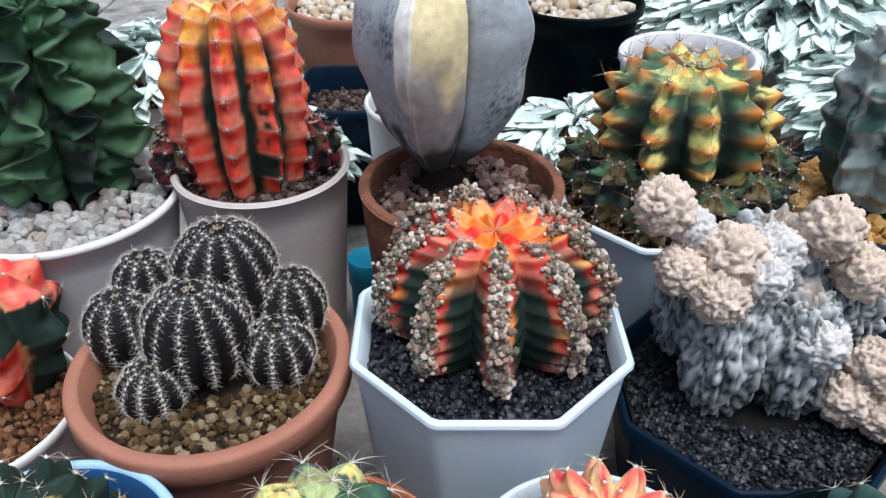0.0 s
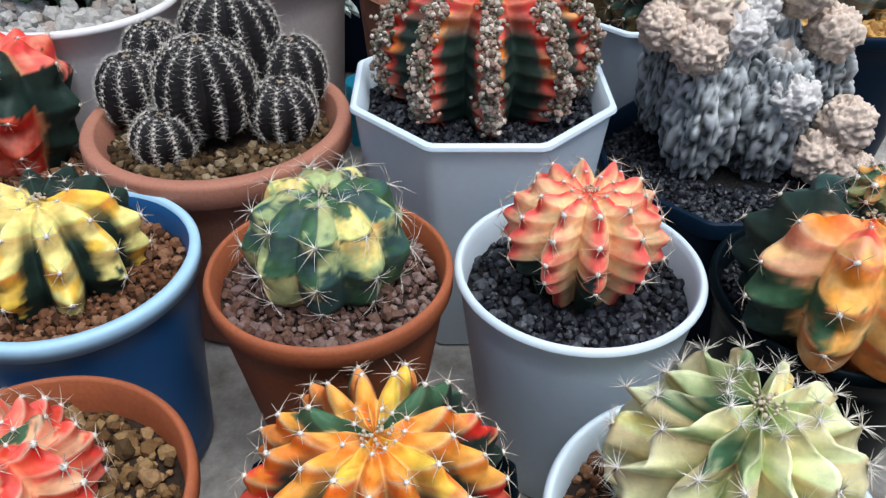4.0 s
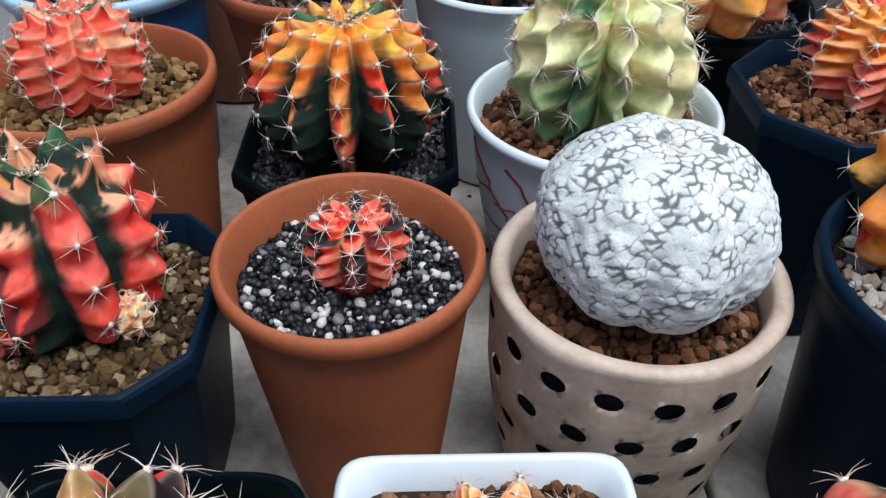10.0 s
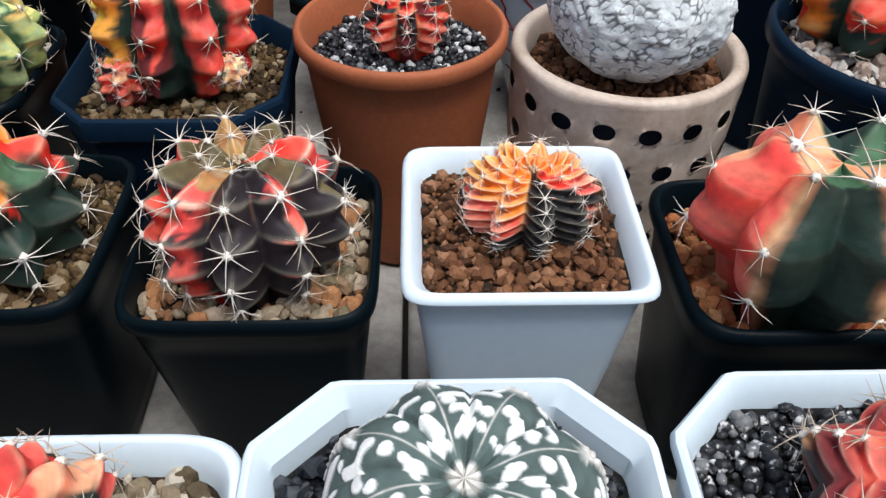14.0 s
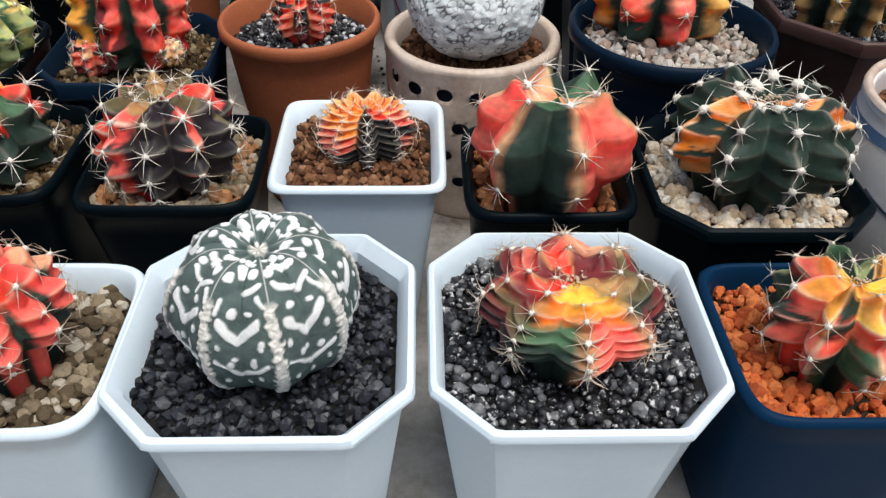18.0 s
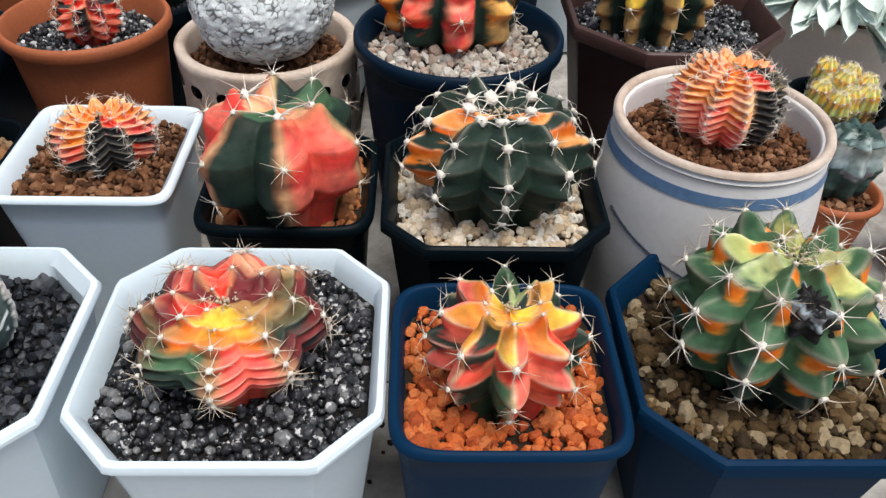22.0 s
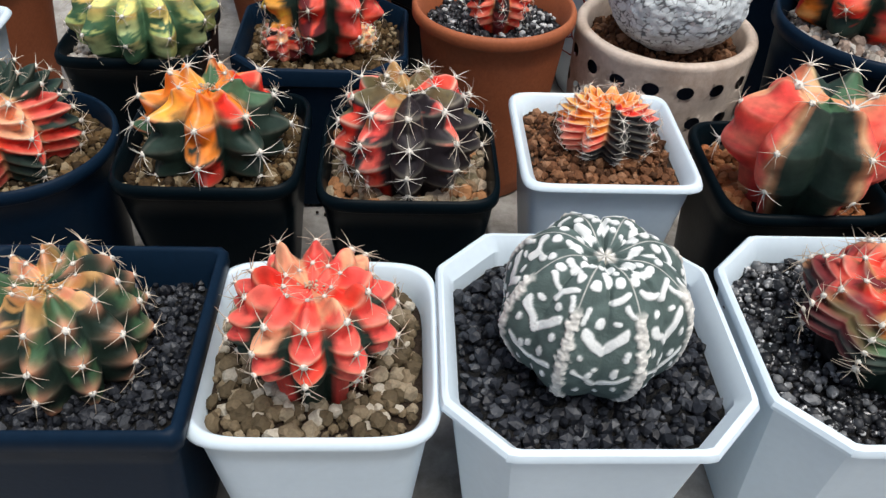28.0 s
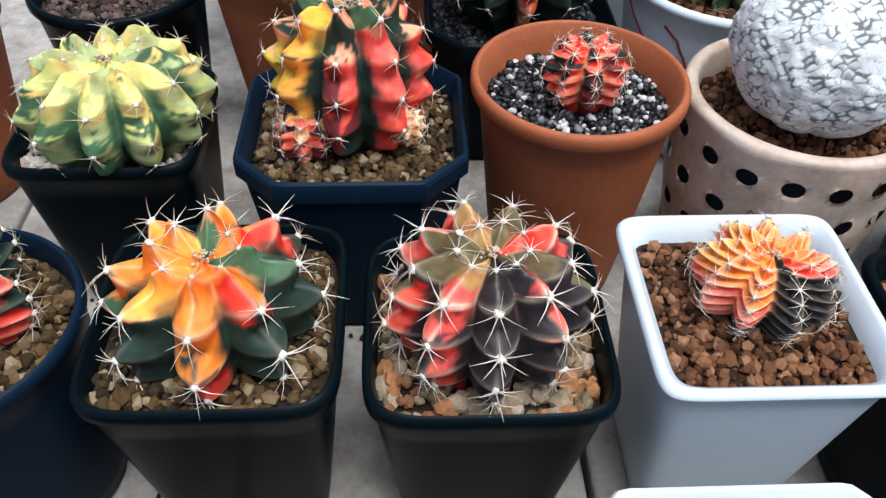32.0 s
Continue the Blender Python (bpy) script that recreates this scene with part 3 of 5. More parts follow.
def spine_mesh(name, count, length, thick, mat, wool=0.001, up=0.35, curve=0.25, centre=0, seed=0):
    """A cluster of spines that spring from one areole, pointing along +z, grown together with its tuft of wool."""
    rng = np.random.default_rng(seed)
    V, Fc = ICO[1]
    vs = list(V * wool * rng.uniform(0.7, 1.25, (len(V), 1)) * np.array([1, 1, 0.75]))
    fs, sl = Fc.tolist(), [1] * len(Fc)
    root = int(np.argmax(V[:, 2]))
    for i in range(count + centre):
        a = i / max(count, 1) * 2 * math.pi + rng.uniform(-0.25, 0.25)
        e = up + rng.uniform(-0.2, 0.25) if i < count else rng.uniform(1.0, 1.4)
        L = length * rng.uniform(0.65, 1.2)
        d = np.array([math.cos(a) * math.cos(e), math.sin(a) * math.cos(e), math.sin(e)])
        side = np.cross(d, (0, 0, 1.0)) if abs(d[2]) < 0.95 else np.array([1.0, 0, 0])
        side /= np.linalg.norm(side)
        oth = np.cross(side, d)
        b0 = len(vs)
        for u in (0.06, 0.5, 0.999):
            c = d * L * u + oth * (-curve) * L * u * u * (1 if e < 0.9 else 0.3)
            t = thick * (1 - u * 0.85)
            for q in range(3):
                b = q * 2.094
                vs.append(c + (side * math.cos(b) + oth * math.sin(b)) * t)
        for q in range(3):
            fs.append([root, b0 + q, b0 + (q + 1) % 3])
            sl.append(0)
        for k in range(2):
            for q in range(3):
                fs.append([b0 + k * 3 + q, b0 + k * 3 + (q + 1) % 3, b0 + k * 3 + 3 + (q + 1) % 3, b0 + k * 3 + 3 + q])
                sl.append(0)
    return mesh_from(name, vs, fs, [mat, "wool"], True, None, sl)


def prick(cactus, areoles, meshes, seed=0, low=0.0, spin=0.6, crown=1.0):
    rng = random.Random(seed)
    for p, nrm, w in areoles:
        if w < low:
            continue
        n = Vector(nrm)
        t = Vector((0, 0, -1)) - n * n.dot(Vector((0, 0, -1)))
        if t.length < 1e-4:
            t = Vector((1, 0, 0))
        t.normalize()
        b = n.cross(t)
        m = Matrix((t, b, n)).transposed()
        ob = put("areole", rng.choice(meshes), cactus)
        k = rng.uniform(0.8, 1.15) * (1 if w < 0.85 else crown)
        ob.matrix_local = Matrix.Translation(Vector(p)) @ m.to_4x4() @ Matrix.Rotation(rng.uniform(-spin, spin), 4, "Z") @ Matrix.Scale(k, 4)

# ---- the bench and the ground under it ----
TABLE = 0.75
bm = bmesh.new()
bmesh.ops.create_grid(bm, x_segments=2, y_segments=2, size=400)
ground = part("ground", bm, "earth", None)
tagged(ground, "bare brown earth under and round the plant bench", "ground", kind="structure")


def box_bm(x0, x1, y0, y1, z0, z1, bevel=0.003):
    b = bmesh.new()
    bmesh.ops.create_cube(b, size=1)
    for q in b.verts:
        q.co = Vector((x0 + (q.co.x + 0.5) * (x1 - x0), y0 + (q.co.y + 0.5) * (y1 - y0), z0 + (q.co.z + 0.5) * (z1 - z0)))
    if bevel:
        bmesh.ops.bevel(b, geom=b.edges[:], offset=bevel, segments=2, affect="EDGES", profile=0.6)
    return b


bench = thing("plant_bench", 0.05, 0.6, 0, "long bench of weathered grey cement boards with stained edges", "bench")
for i in range(17):
    x0 = -1.25 + i * 0.155
    ob = part("board", box_bm(x0 - 0.05, x0 + 0.152 - 0.05, -1.5, 1.6, TABLE - 0.03, TABLE - 0.0015 * (i % 3 == 1)), "cement", bench)
for x in (-1.2, 0.0, 1.2):
    for y in (-1.3, 1.4):
        part("leg", box_bm(x - 0.03, x + 0.03, y - 0.03, y + 0.03, 0.0, TABLE - 0.072), "table_leg", bench)
for y in (-1.3, 1.4):
    part("rail", box_bm(-1.28, 1.28, y - 0.025, y + 0.025, TABLE - 0.07, TABLE - 0.032), "table_leg", bench)

# crumbs of soil and grit dropped between the pots
rng = np.random.default_rng(12)
spot = np.c_[rng.uniform(-0.45, 0.6, 900), rng.uniform(-0.45, 0.6, 900), np.full(900, TABLE + 0.0005)]
for k in range(0, 900, 30):
    spot[k:k + 30, :2] = spot[k, :2] + rng.normal(size=(30, 2)) * 0.022
v, f = pebble_cloud(rng, spot, rng.uniform(0.0006, 0.0019, 900), True, 1)
tagged(put("crumbs", mesh_from("crumbs", v, f.tolist(), "soil", smooth=False)), "dark crumbs of soil and grit scattered on the bench", "soil", kind="stuff")

# ---- spines ----
SP = {
    "long": [spine_mesh("areole", 6 + s % 3, 0.0098, 0.00034, "spine_white" if s % 2 else "spine", 0.0019, 0.55, 0.25, s % 2, s) for s in range(6)],
    "mid": [spine_mesh("areole", 6, 0.0070, 0.00029, "spine", 0.0014, 0.40, 0.15, 0, s) for s in range(5)],
    "fine": [spine_mesh("areole", 7, 0.0048, 0.00020, "spine_white", 0.0007, 0.35, 0.35, 0, s) for s in range(4)],
    "star": [spine_mesh("areole", 13, 0.0080, 0.00025, "spine_white", 0.0010, 0.45, 0.1, 2, s) for s in range(4)],
    "comb": [spine_mesh("areole", 7, 0.0046, 0.00017, "spine_white", 0.0009, 0.35, 0.2, 1, s) for s in range(4)],
    "dark": [spine_mesh("areole", 5, 0.0115, 0.00030, "spine_dark", 0.0013, 0.8, 0.2, 1, s) for s in range(4)],
    "fur": [spine_mesh("areole", 9, 0.0125, 0.00026, "spine_white", 0.0012, 0.55, 0.25, 0, s) for s in range(5)],
    "ball": [spine_mesh("areole", 6, 0.0082, 0.00032, "spine_white", 0.0025, 0.40, 0.3, 0, s) for s in range(4)],
}

POT_NAMES = "potted_cactus"


def pot_of(label, kind, x, y, h, rim, mat, cut=0.0, category="potted plant", **kw):
    t = thing(POT_NAMES, x, y, TABLE, label, category, "potted cacti on the bench")
    v, f = pot_shape(kind, h, rim - TABLE, cut, **kw)
    p = put("pot", mesh_from("pot", v, f, mat, crisp=kind in ("cut", "octagon", "hexagon")), t)
    return t, p


def fill(t, kind, h, cut, soil_z, stone, size, seed, angular=True, clear=0.0, cx=0, cy=0, mound=0.0, singles=24, turn=0.0, soil="soil"):
    gravel_in(t, kind, h, cut, turn, soil_z - TABLE, stone, size, seed, angular, clear, cx - t.location.x, cy - t.location.y, mound, singles, soil)


def cactus_on(t, x, y, zc, R, h, spines="mid", spine_low=0.12, label="", lean=(0, 0), name="cactus", skin="cactus_skin", crown=0.72, ground=None, **kw):
    v, f, c, ar = rib_body(R, h, **kw)
    if ground is not None:  # the foot narrows and goes down into the bed
        ring = kw["ribs"] * columns(R)
        v[:ring, :2] *= 0.88
        v[:ring, 2] = np.minimum(v[:ring, 2], ground - zc - 0.003)
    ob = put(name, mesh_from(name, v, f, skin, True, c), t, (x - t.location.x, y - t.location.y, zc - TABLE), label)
    ob.rotation_euler = (radians(lean[0]), radians(lean[1]), 0)
    if kw.get("ribs", 0) > 6 and R > 0.017 and spines:
        rg = np.random.default_rng(kw.get("seed", 0))
        k = 34
        d = rg.normal(size=(k, 2)) * R * 0.06
        top = v[-1, 2]
        w, q = pebble_cloud(rg, np.c_[d, top + R * 0.035 - np.hypot(d[:, 0], d[:, 1]) * 0.1 + rg.uniform(-0.5, 0.8, k) * R * 0.03], R * rg.uniform(0.010, 0.022, k), True, 1)
        tagged(put("crown_wool", mesh_from("crown_wool", w, q.tolist(), "wool_tan"), ob), kind="stuff")
    if spines:
        prick(ob, ar, SP[spines], kw.get("seed", 0), spine_low, 0.6, crown)
    return ob


# Each row: label; pot plan, place, half width, rim height, material, corner; pot extras; bed: height, stone, size, angular; cactus: place, half height of its middle, radius, half height; its look
POTS = [
    # the row with the blue pot
    ("green and yellow ribbed cactus in a deep blue plastic pot", ("round", -0.1785, 0.2075, 0.0609, 0.8844, "blue_plastic", 0), dict(base=0.80, lip=0.003, lip_h=0.006),
     (0.8724, "brown_stone", 0.0045, True), (-0.1862, 0.2142, 0.8876, 0.0432, 0.0310),
     dict(moat=0.45, horn=0.06, ribs=10, nub=5, spines="mid", colours=["gyYY", "YyYY", "gYyY", "yYYy", "gggg", "gggg", "gggg", "gyyY", "yYYY", "gyYY"], patch=0.5, seed=11, furrow="g", phase=-0.12, depth=0.36, nubs=0.14)),
    ("round green cactus mottled pale yellow in a terracotta pot", ("round", -0.0520, 0.2038, 0.0592, 0.8847, "terracotta", 0), dict(base=0.66, lip=0.003, lip_h=0.012),
     (0.8727, "mauve_stone", 0.0048, True), (-0.0527, 0.2102, 0.8942, 0.0390, 0.0313),
     dict(soft=0.5, half=0.4, cell=0.5, ribs=9, nub=4, spines="fur", colours=["bwGbw", "GbwYG", "wGbwb", "YwGbG", "bwYbw"], patch=0.55, seed=12, depth=0.2, nubs=0.1, sharp=2.4)),
    ("pink and orange cactus in a white pot of black gravel", ("round", 0.0675, 0.2030, 0.0599, 0.8854, "white_plastic", 0), dict(base=0.70, lip=0.002, lip_h=0.005),
     (0.8694, "black_stone", 0.0050, True), (0.0693, 0.2100, 0.8987, 0.0376, 0.0259),
     dict(pale=0.85, glow=0.1, cell=0.4, horn=0.08, ribs=10, nub=6, spines="mid", colours=["gpRRR", "RRRPR", "RRPRR", "pRRPR"], patch=0.35, seed=13, chev=0.40, depth=0.4, nubs=0.17, sharp=2.2, line=0.4)),
    ("large orange and dark green cactus in a black pot", ("round", 0.1991, 0.2054, 0.0622, 0.8680, "black_plastic", 0), dict(base=0.75, lip=0.004, lip_h=0.008),
     (0.8560, "black_stone", 0.0040, True), (0.1878, 0.1850, 0.8917, 0.0515, 0.0372),
     dict(soft=0.6, half=0.15, pale=0.3, sharp=2.4, glow=0.7, horn=0.14, ribs=8, nub=5, spines="mid", colours=["oOOyO", "rOROO", "poOOR", "bbbbG", "bbbb", "gggg", "gGPo", "oGOOR"], patch=0.3, seed=14, line=0.15, phase=0.2, depth=0.36, nubs=0.2)),
    # the row with the tall white yellow cactus
    ("coral pink ribbed cactus in a terracotta pot of brown gravel", ("round", -0.1457, 0.0742, 0.0599, 0.8840, "terracotta", 0), dict(base=0.74, lip=0.003, lip_h=0.010),
     (0.8700, "tan_stone", 0.0058, True), (-0.1473, 0.0743, 0.8903, 0.0307, 0.0255),
     dict(half=0.4, pale=0.15, sharp=2.2, glow=0.15, cell=0.4, horn=0.12, ribs=9, nub=7, spines="mid", colours=["prRrR", "rRrPR", "rrPRr", "RprPG"], patch=0.45, seed=21, chev=0.7, depth=0.4, nubs=0.18, line=0.8)),
    ("tall orange and dark green cactus in a black eight-sided pot", ("cut", -0.0234, 0.0860, 0.0567, 0.8418, "black_plastic", 0.021), dict(base=0.80, lip=0.003, wall=0.0025, lip_h=0.012),
     (0.8278, "black_stone", 0.0042, True), (-0.0226, 0.0887, 0.8673, 0.0500, 0.0383),
     dict(glow=0.2, rim=0.75, half=0.35, moat=0.4, sharp=1.7, horn=0.02, ribs=13, nub=7, spines="mid", colours=["ProoO", "ggroO", "ggooy", "groOO", "ggroO", "gggGG", "gGoyy", "ggGoO", "gggoO", "ggoOG", "ggroO", "ggroO", "ggooy"], patch=0.3, seed=22, line=0.35, depth=0.42, nubs=0.11, furrow="g", column=0.12)),
    ("pale yellow wavy-ribbed cactus in a white pot with red lines", ("round", 0.1020, 0.0750, 0.0643, 0.8648, "white_plastic", 0), dict(base=0.66, lip=0.003, lip_h=0.006, belly=0.004),
     (0.8508, "brown_stone", 0.0060, True), (0.1054, 0.0817, 0.8791, 0.0473, 0.0452),
     dict(soft=0.6, edge=0.35, glow=0.0, moat=0.66, ruffle=0.08, ribs=13, nub=5, spines="star", colours=["wwcccw", "wccccw", "cccccc", "cccccw", "wccccc", "cccYcc", "wcccGw", "cccw", "wccw", "ccYcG", "wcccwc", "GwccGw", "GGwcww"], patch=0.45, seed=23, depth=0.58, nubs=0.06, sharp=0.85, twist=0.1, wavy=0.13, column=0.15, dimple=0.05)),
    ("red and black banded cactus in a dark blue-black pot", ("cut", 0.2260, 0.0613, 0.0552, 0.8801, "navy_plastic", 0.030), dict(base=0.78, lip=0.003, wall=0.0025, lip_h=0.012),
     (0.8681, "brown_stone", 0.0050, True), (0.243, 0.078, 0.886, 0.036, 0.027),
     dict(sharp=1.3, ribs=9, nub=9, spines="mid", colours=["rkro", "kkkk", "kkkk", "kkmk", "rPrO", "oOOr", "rRoO", "RooO", "RroO"], patch=0.2, seed=24, chev=1.0, depth=0.30, nubs=0.35, line=0.9)),
    # the row with the white-flecked ball
    ("pale green and yellow round cactus in a black square pot", ("square", -0.2300, -0.0454, 0.0436, 0.8511, "black_plastic", 0.010), dict(base=0.78, lip=0.002, wall=0.0022, lip_h=0.008),
     (0.8411, "pale_stone", 0.0050, True), (-0.2236, -0.0522, 0.8635, 0.0433, 0.0235),
     dict(half=0.4, horn=0.1, furrow="G", cell=0.2, ribs=11, nub=4, spines="mid", colours=["GwlYw", "wlGYl", "wGlwY", "lwYGw"], patch=0.8, seed=31, depth=0.32, nubs=0.12, sharp=2.0)),
    ("red, yellow and green cactus with pups in a navy pot", ("cut", -0.1159, -0.0561, 0.0521, 0.8576, "navy_plastic", 0.020), dict(base=0.80, lip=0.003, wall=0.0025, lip_h=0.012),
     (0.8456, "grit", 0.0045, True), (-0.1167, -0.0517, 0.8757, 0.0359, 0.0380),
     dict(half=0.5, rim=0.12, glow=0.15, sharp=2.4, horn=0.18, furrow="g", ribs=8, nub=6, spines="mid", colours=["gmrRPg", "rrRRPG", "rrRPgP", "grRPPg", "ggnGGg", "gyyggP", "gyyPgG", "kgOyPg"], patch=0.45, seed=32, line=0.15, depth=0.34, nubs=0.32, column=0.1, phase=-0.1)),
    ("small red cactus in a terracotta pot of black-and-white gravel", ("round", -0.0116, -0.0527, 0.0503, 0.8766, "terracotta", 0), dict(base=0.72, lip=0.004, lip_h=0.009),
     (0.8616, "salt_stone", 0.0035, False), (-0.0089, -0.0524, 0.8763, 0.0187, 0.0156),
     dict(sharp=2.0, ribs=8, nub=6, spines="fine", colours=["mkrk", "rrmr", "rrkp", "rmkr", "krmk", "rrmr", "rkrr", "rrkr"], patch=0.2, seed=33, chev=1.0, depth=0.34, nubs=0.32, line=0.5)),
    ("orange-red and green cactus in a round black pot", ("round", 0.2144, -0.0814, 0.0612, 0.8852, "navy_plastic", 0), dict(base=0.80, lip=0.004, lip_h=0.010),
     (0.8722, "pale_stone", 0.0055, True), (0.2108, -0.0588, 0.8931, 0.0423, 0.0280),
     dict(sharp=2.4, horn=0.15, furrow="g", ribs=8, nub=4, spines="mid", colours=["rRRO", "tOgt", "gOOo", "ggoO", "ggoO", "gOyo", "ororO", "grrO"], patch=0.3, seed=34, depth=0.32, nubs=0.22, phase=0.1)),
    ("green cactus with yellow-brown ribs in a brown glazed pot", ("cut", 0.347, -0.045, 0.064, 0.885, "brown_glaze", 0.036), dict(base=0.72, lip=0.004, lip_h=0.010),
     (0.872, "speckled_stone", 0.0045, True), (0.335, -0.046, 0.902, 0.036, 0.046),
     dict(moat=0.3, furrow="g", ribs=8, nub=8, spines="mid", colours=["tyyO", "tyyt"], patch=0.12, seed=35, depth=0.42, nubs=0.2, column=0.2, phase=0.15)),
    # the row with the white square pot
    ("orange and green long-spined cactus in a black square pot", ("square", -0.1592, -0.1748, 0.0449, 0.8579, "black_plastic", 0.011), dict(base=0.74, lip=0.002, wall=0.0022, lip_h=0.008),
     (0.8489, "grit", 0.0045, True), (-0.1587, -0.1778, 0.8647, 0.0343, 0.0239),
     dict(glow=0.1, half=0.45, edge=0.3, horn=0.16, sharp=2.5, furrow="g", ribs=8, nub=4, spines="long", colours=["rgoo", "ggro", "gggG", "ggro", "gooG", "gnoO", "gGoo", "ggoO"], patch=0.3, seed=41, line=0.5, depth=0.32, nubs=0.4, spine_low=0.1)),
    ("purple-black and red cactus in a black square pot of pebbles", ("square", -0.0632, -0.1759, 0.0449, 0.8527, "black_plastic", 0.011), dict(base=0.74, lip=0.002, wall=0.0022, lip_h=0.008),
     (0.8407, "mixed_stone", 0.0058, True), (-0.0636, -0.1808, 0.8660, 0.0344, 0.0264),
     dict(rim=0.15, glow=0.15, half=0.55, edge=0.5, horn=0.12, sharp=2.5, furrow="q", ribs=9, nub=5, spines="long", colours=["qqqq", "qrRq", "qqqn", "qqRr", "rqrn", "qqrt", "qrRn", "rrqn", "rqRt"], patch=0.26, seed=42, depth=0.3, nubs=0.24, spine_low=0.1, line=1.0)),
    ("small orange and black banded cactus in a white square pot", ("square", 0.0330, -0.1772, 0.0435, 0.8634, "white_plastic", 0.005), dict(base=0.70, lip=0.004, lip_h=0.005),
     (0.8554, "brown_stone", 0.0041, True), (0.0358, -0.1744, 0.8678, 0.0240, 0.0146),
     dict(edge=0.3, sharp=1.3, ribs=9, nub=9, spines="fine", colours=["kkkk", "kkkr", "rkRo", "rRoo", "Rooo", "orOo", "RoOo", "rRoo", "kroo"], patch=0.12, seed=43, chev=1.1, depth=0.34, nubs=0.35, line=1.0, phase=0.1)),
    ("fat-ribbed red and green cactus in a black pot, orange gravel", ("square", 0.1279, -0.1878, 0.0428, 0.8550, "black_plastic", 0.011), dict(base=0.80, lip=0.003, lip_h=0.007),
     (0.8450, "apricot_stone", 0.0058, True), (0.1277, -0.2003, 0.8787, 0.0395, 0.0260),
     dict(crown=1.7, rim=0.1, edge=0.15, melt=0.12, face=True, soft=0.7, moat=0.8, glow=0.2, horn=0.1, ribs=6, nub=3, spines="long", colours=["gggggG", "RRRRRP", "ggggGG", "gggggg", "RRRRPP", "RRRRRP"], patch=0.14, seed=44, line=0.12, depth=0.34, nubs=0.14, sharp=2.4, phase=-0.85)),
    ("dark green and orange cactus in a black pot, white gravel", ("cut", 0.2273, -0.1977, 0.0531, 0.8612, "black_plastic", 0.020), dict(base=0.78, lip=0.004, lip_h=0.008),
     (0.8512, "white_stone", 0.0053, True), (0.2289, -0.1986, 0.8789, 0.0449, 0.0227),
     dict(half=0.35, edge=0.8, sharp=1.3, horn=0.12, crown=1.6, ribs=9, nub=5, spines="ball", colours=["gggg", "gggg", "gggo", "gggg", "gogg", "gggg", "gggg", "gogo", "gggg"], patch=0.35, seed=45, chev=0.9, depth=0.3, nubs=0.13, line=0.5)),
    ("orange banded cactus in a white pot with a blue stripe", ("round", 0.3354, -0.1897, 0.0510, 0.8920, "white_ceramic", 0), dict(base=0.82, lip=0.001, lip_h=0.004, belly=0.010, wall=0.005),
     (0.8800, "brown_stone", 0.0039, True), (0.3388, -0.1806, 0.8975, 0.0262, 0.0197),
     dict(edge=0.3, sharp=1.3, ribs=10, nub=13, spines="fine", colours=["RoPo", "kkkr", "kknk", "kkRo", "RPRo", "rRoo", "RRoP", "rRoo", "RRoP", "rRoo"], patch=0.12, seed=46, chev=1.0, depth=0.28, nubs=0.28, line=1.0)),
    ("coral and dark green banded cactus in a round black pot", ("round", -0.2573, -0.1765, 0.0485, 0.8562, "navy_plastic", 0), dict(base=0.82, lip=0.002, wall=0.0022, lip_h=0.008),
     (0.8462, "grit", 0.0046, True), (-0.2634, -0.1799, 0.8628, 0.0372, 0.0241),
     dict(glow=0.1, sharp=1.3, horn=0.1, ribs=8, nub=9, spines="mid", colours=["prRP", "grPP", "rgpg", "gggg", "gggg", "ggpP", "gPPp", "grpP"], patch=0.2, seed=47, chev=1.0, depth=0.34, nubs=0.4, line=0.7, phase=0.1)),
    # the front row
    ("green and peach cactus in a black square pot of soil", ("square", -0.1825, -0.3126, 0.0465, 0.8662, "navy_plastic", 0.001), dict(base=0.78, lip=0.004, lip_h=0.010),
     (0.8502, "black_stone", 0.0036, True), (-0.1866, -0.3124, 0.8656, 0.0295, 0.0256),
     dict(half=0.5, tips="P", horn=0.18, sharp=2.3, furrow="g", ribs=11, nub=5, spines="mid", colours=["gGgt", "gGgG", "gggP", "gGgt", "ggGg", "gGtG", "ggGt", "gggP", "gGgG", "gPGt", "gggt"], patch=0.45, seed=51, line=0.9, depth=0.28, nubs=0.2)),
    ("bright red pointed cactus in a white rounded square pot", ("square", -0.0965, -0.3095, 0.0458, 0.8568, "white_plastic", 0.012), dict(base=0.76, lip=0.003, lip_h=0.006),
     (0.8458, "river_stone", 0.0056, True), (-0.0971, -0.3128, 0.8743, 0.0292, 0.0158),
     dict(glow=0.1, horn=0.25, furrow="g", line=0.45, ribs=10, nub=5, spines="mid", colours=["grRR", "pRRP", "RRRr", "gRRR", "RRPR"], patch=0.3, seed=52, depth=0.26, nubs=0.28, sharp=2.4)),
    ("pink, yellow and green cactus in a white eight-sided pot", ("cut", 0.1232, -0.3026, 0.0569, 0.8586, "white_plastic", 0.022), dict(base=0.76, lip=0.003, lip_h=0.006),
     (0.8486, "speckled_stone", 0.0045, False), (0.1219, -0.3052, 0.8708, 0.0350, 0.0124),
     dict(melt=0.2, half=0.1, rim=0.1, bare=0.1, soft=0.7, glow=0.15, face=True, sharp=2.6, horn=0.1, cell=0.1, ribs=8, nub=9, spines="mid", colours=["rRRRRRoy", "kmkmgnt", "kmkmnm", "mkmpPm", "mmpmpr", "kmkmpm", "kmkmnmr", "ggggGGoy"], patch=0.12, seed=53, chev=1.1, depth=0.14, nubs=0.2, line=0.75)),
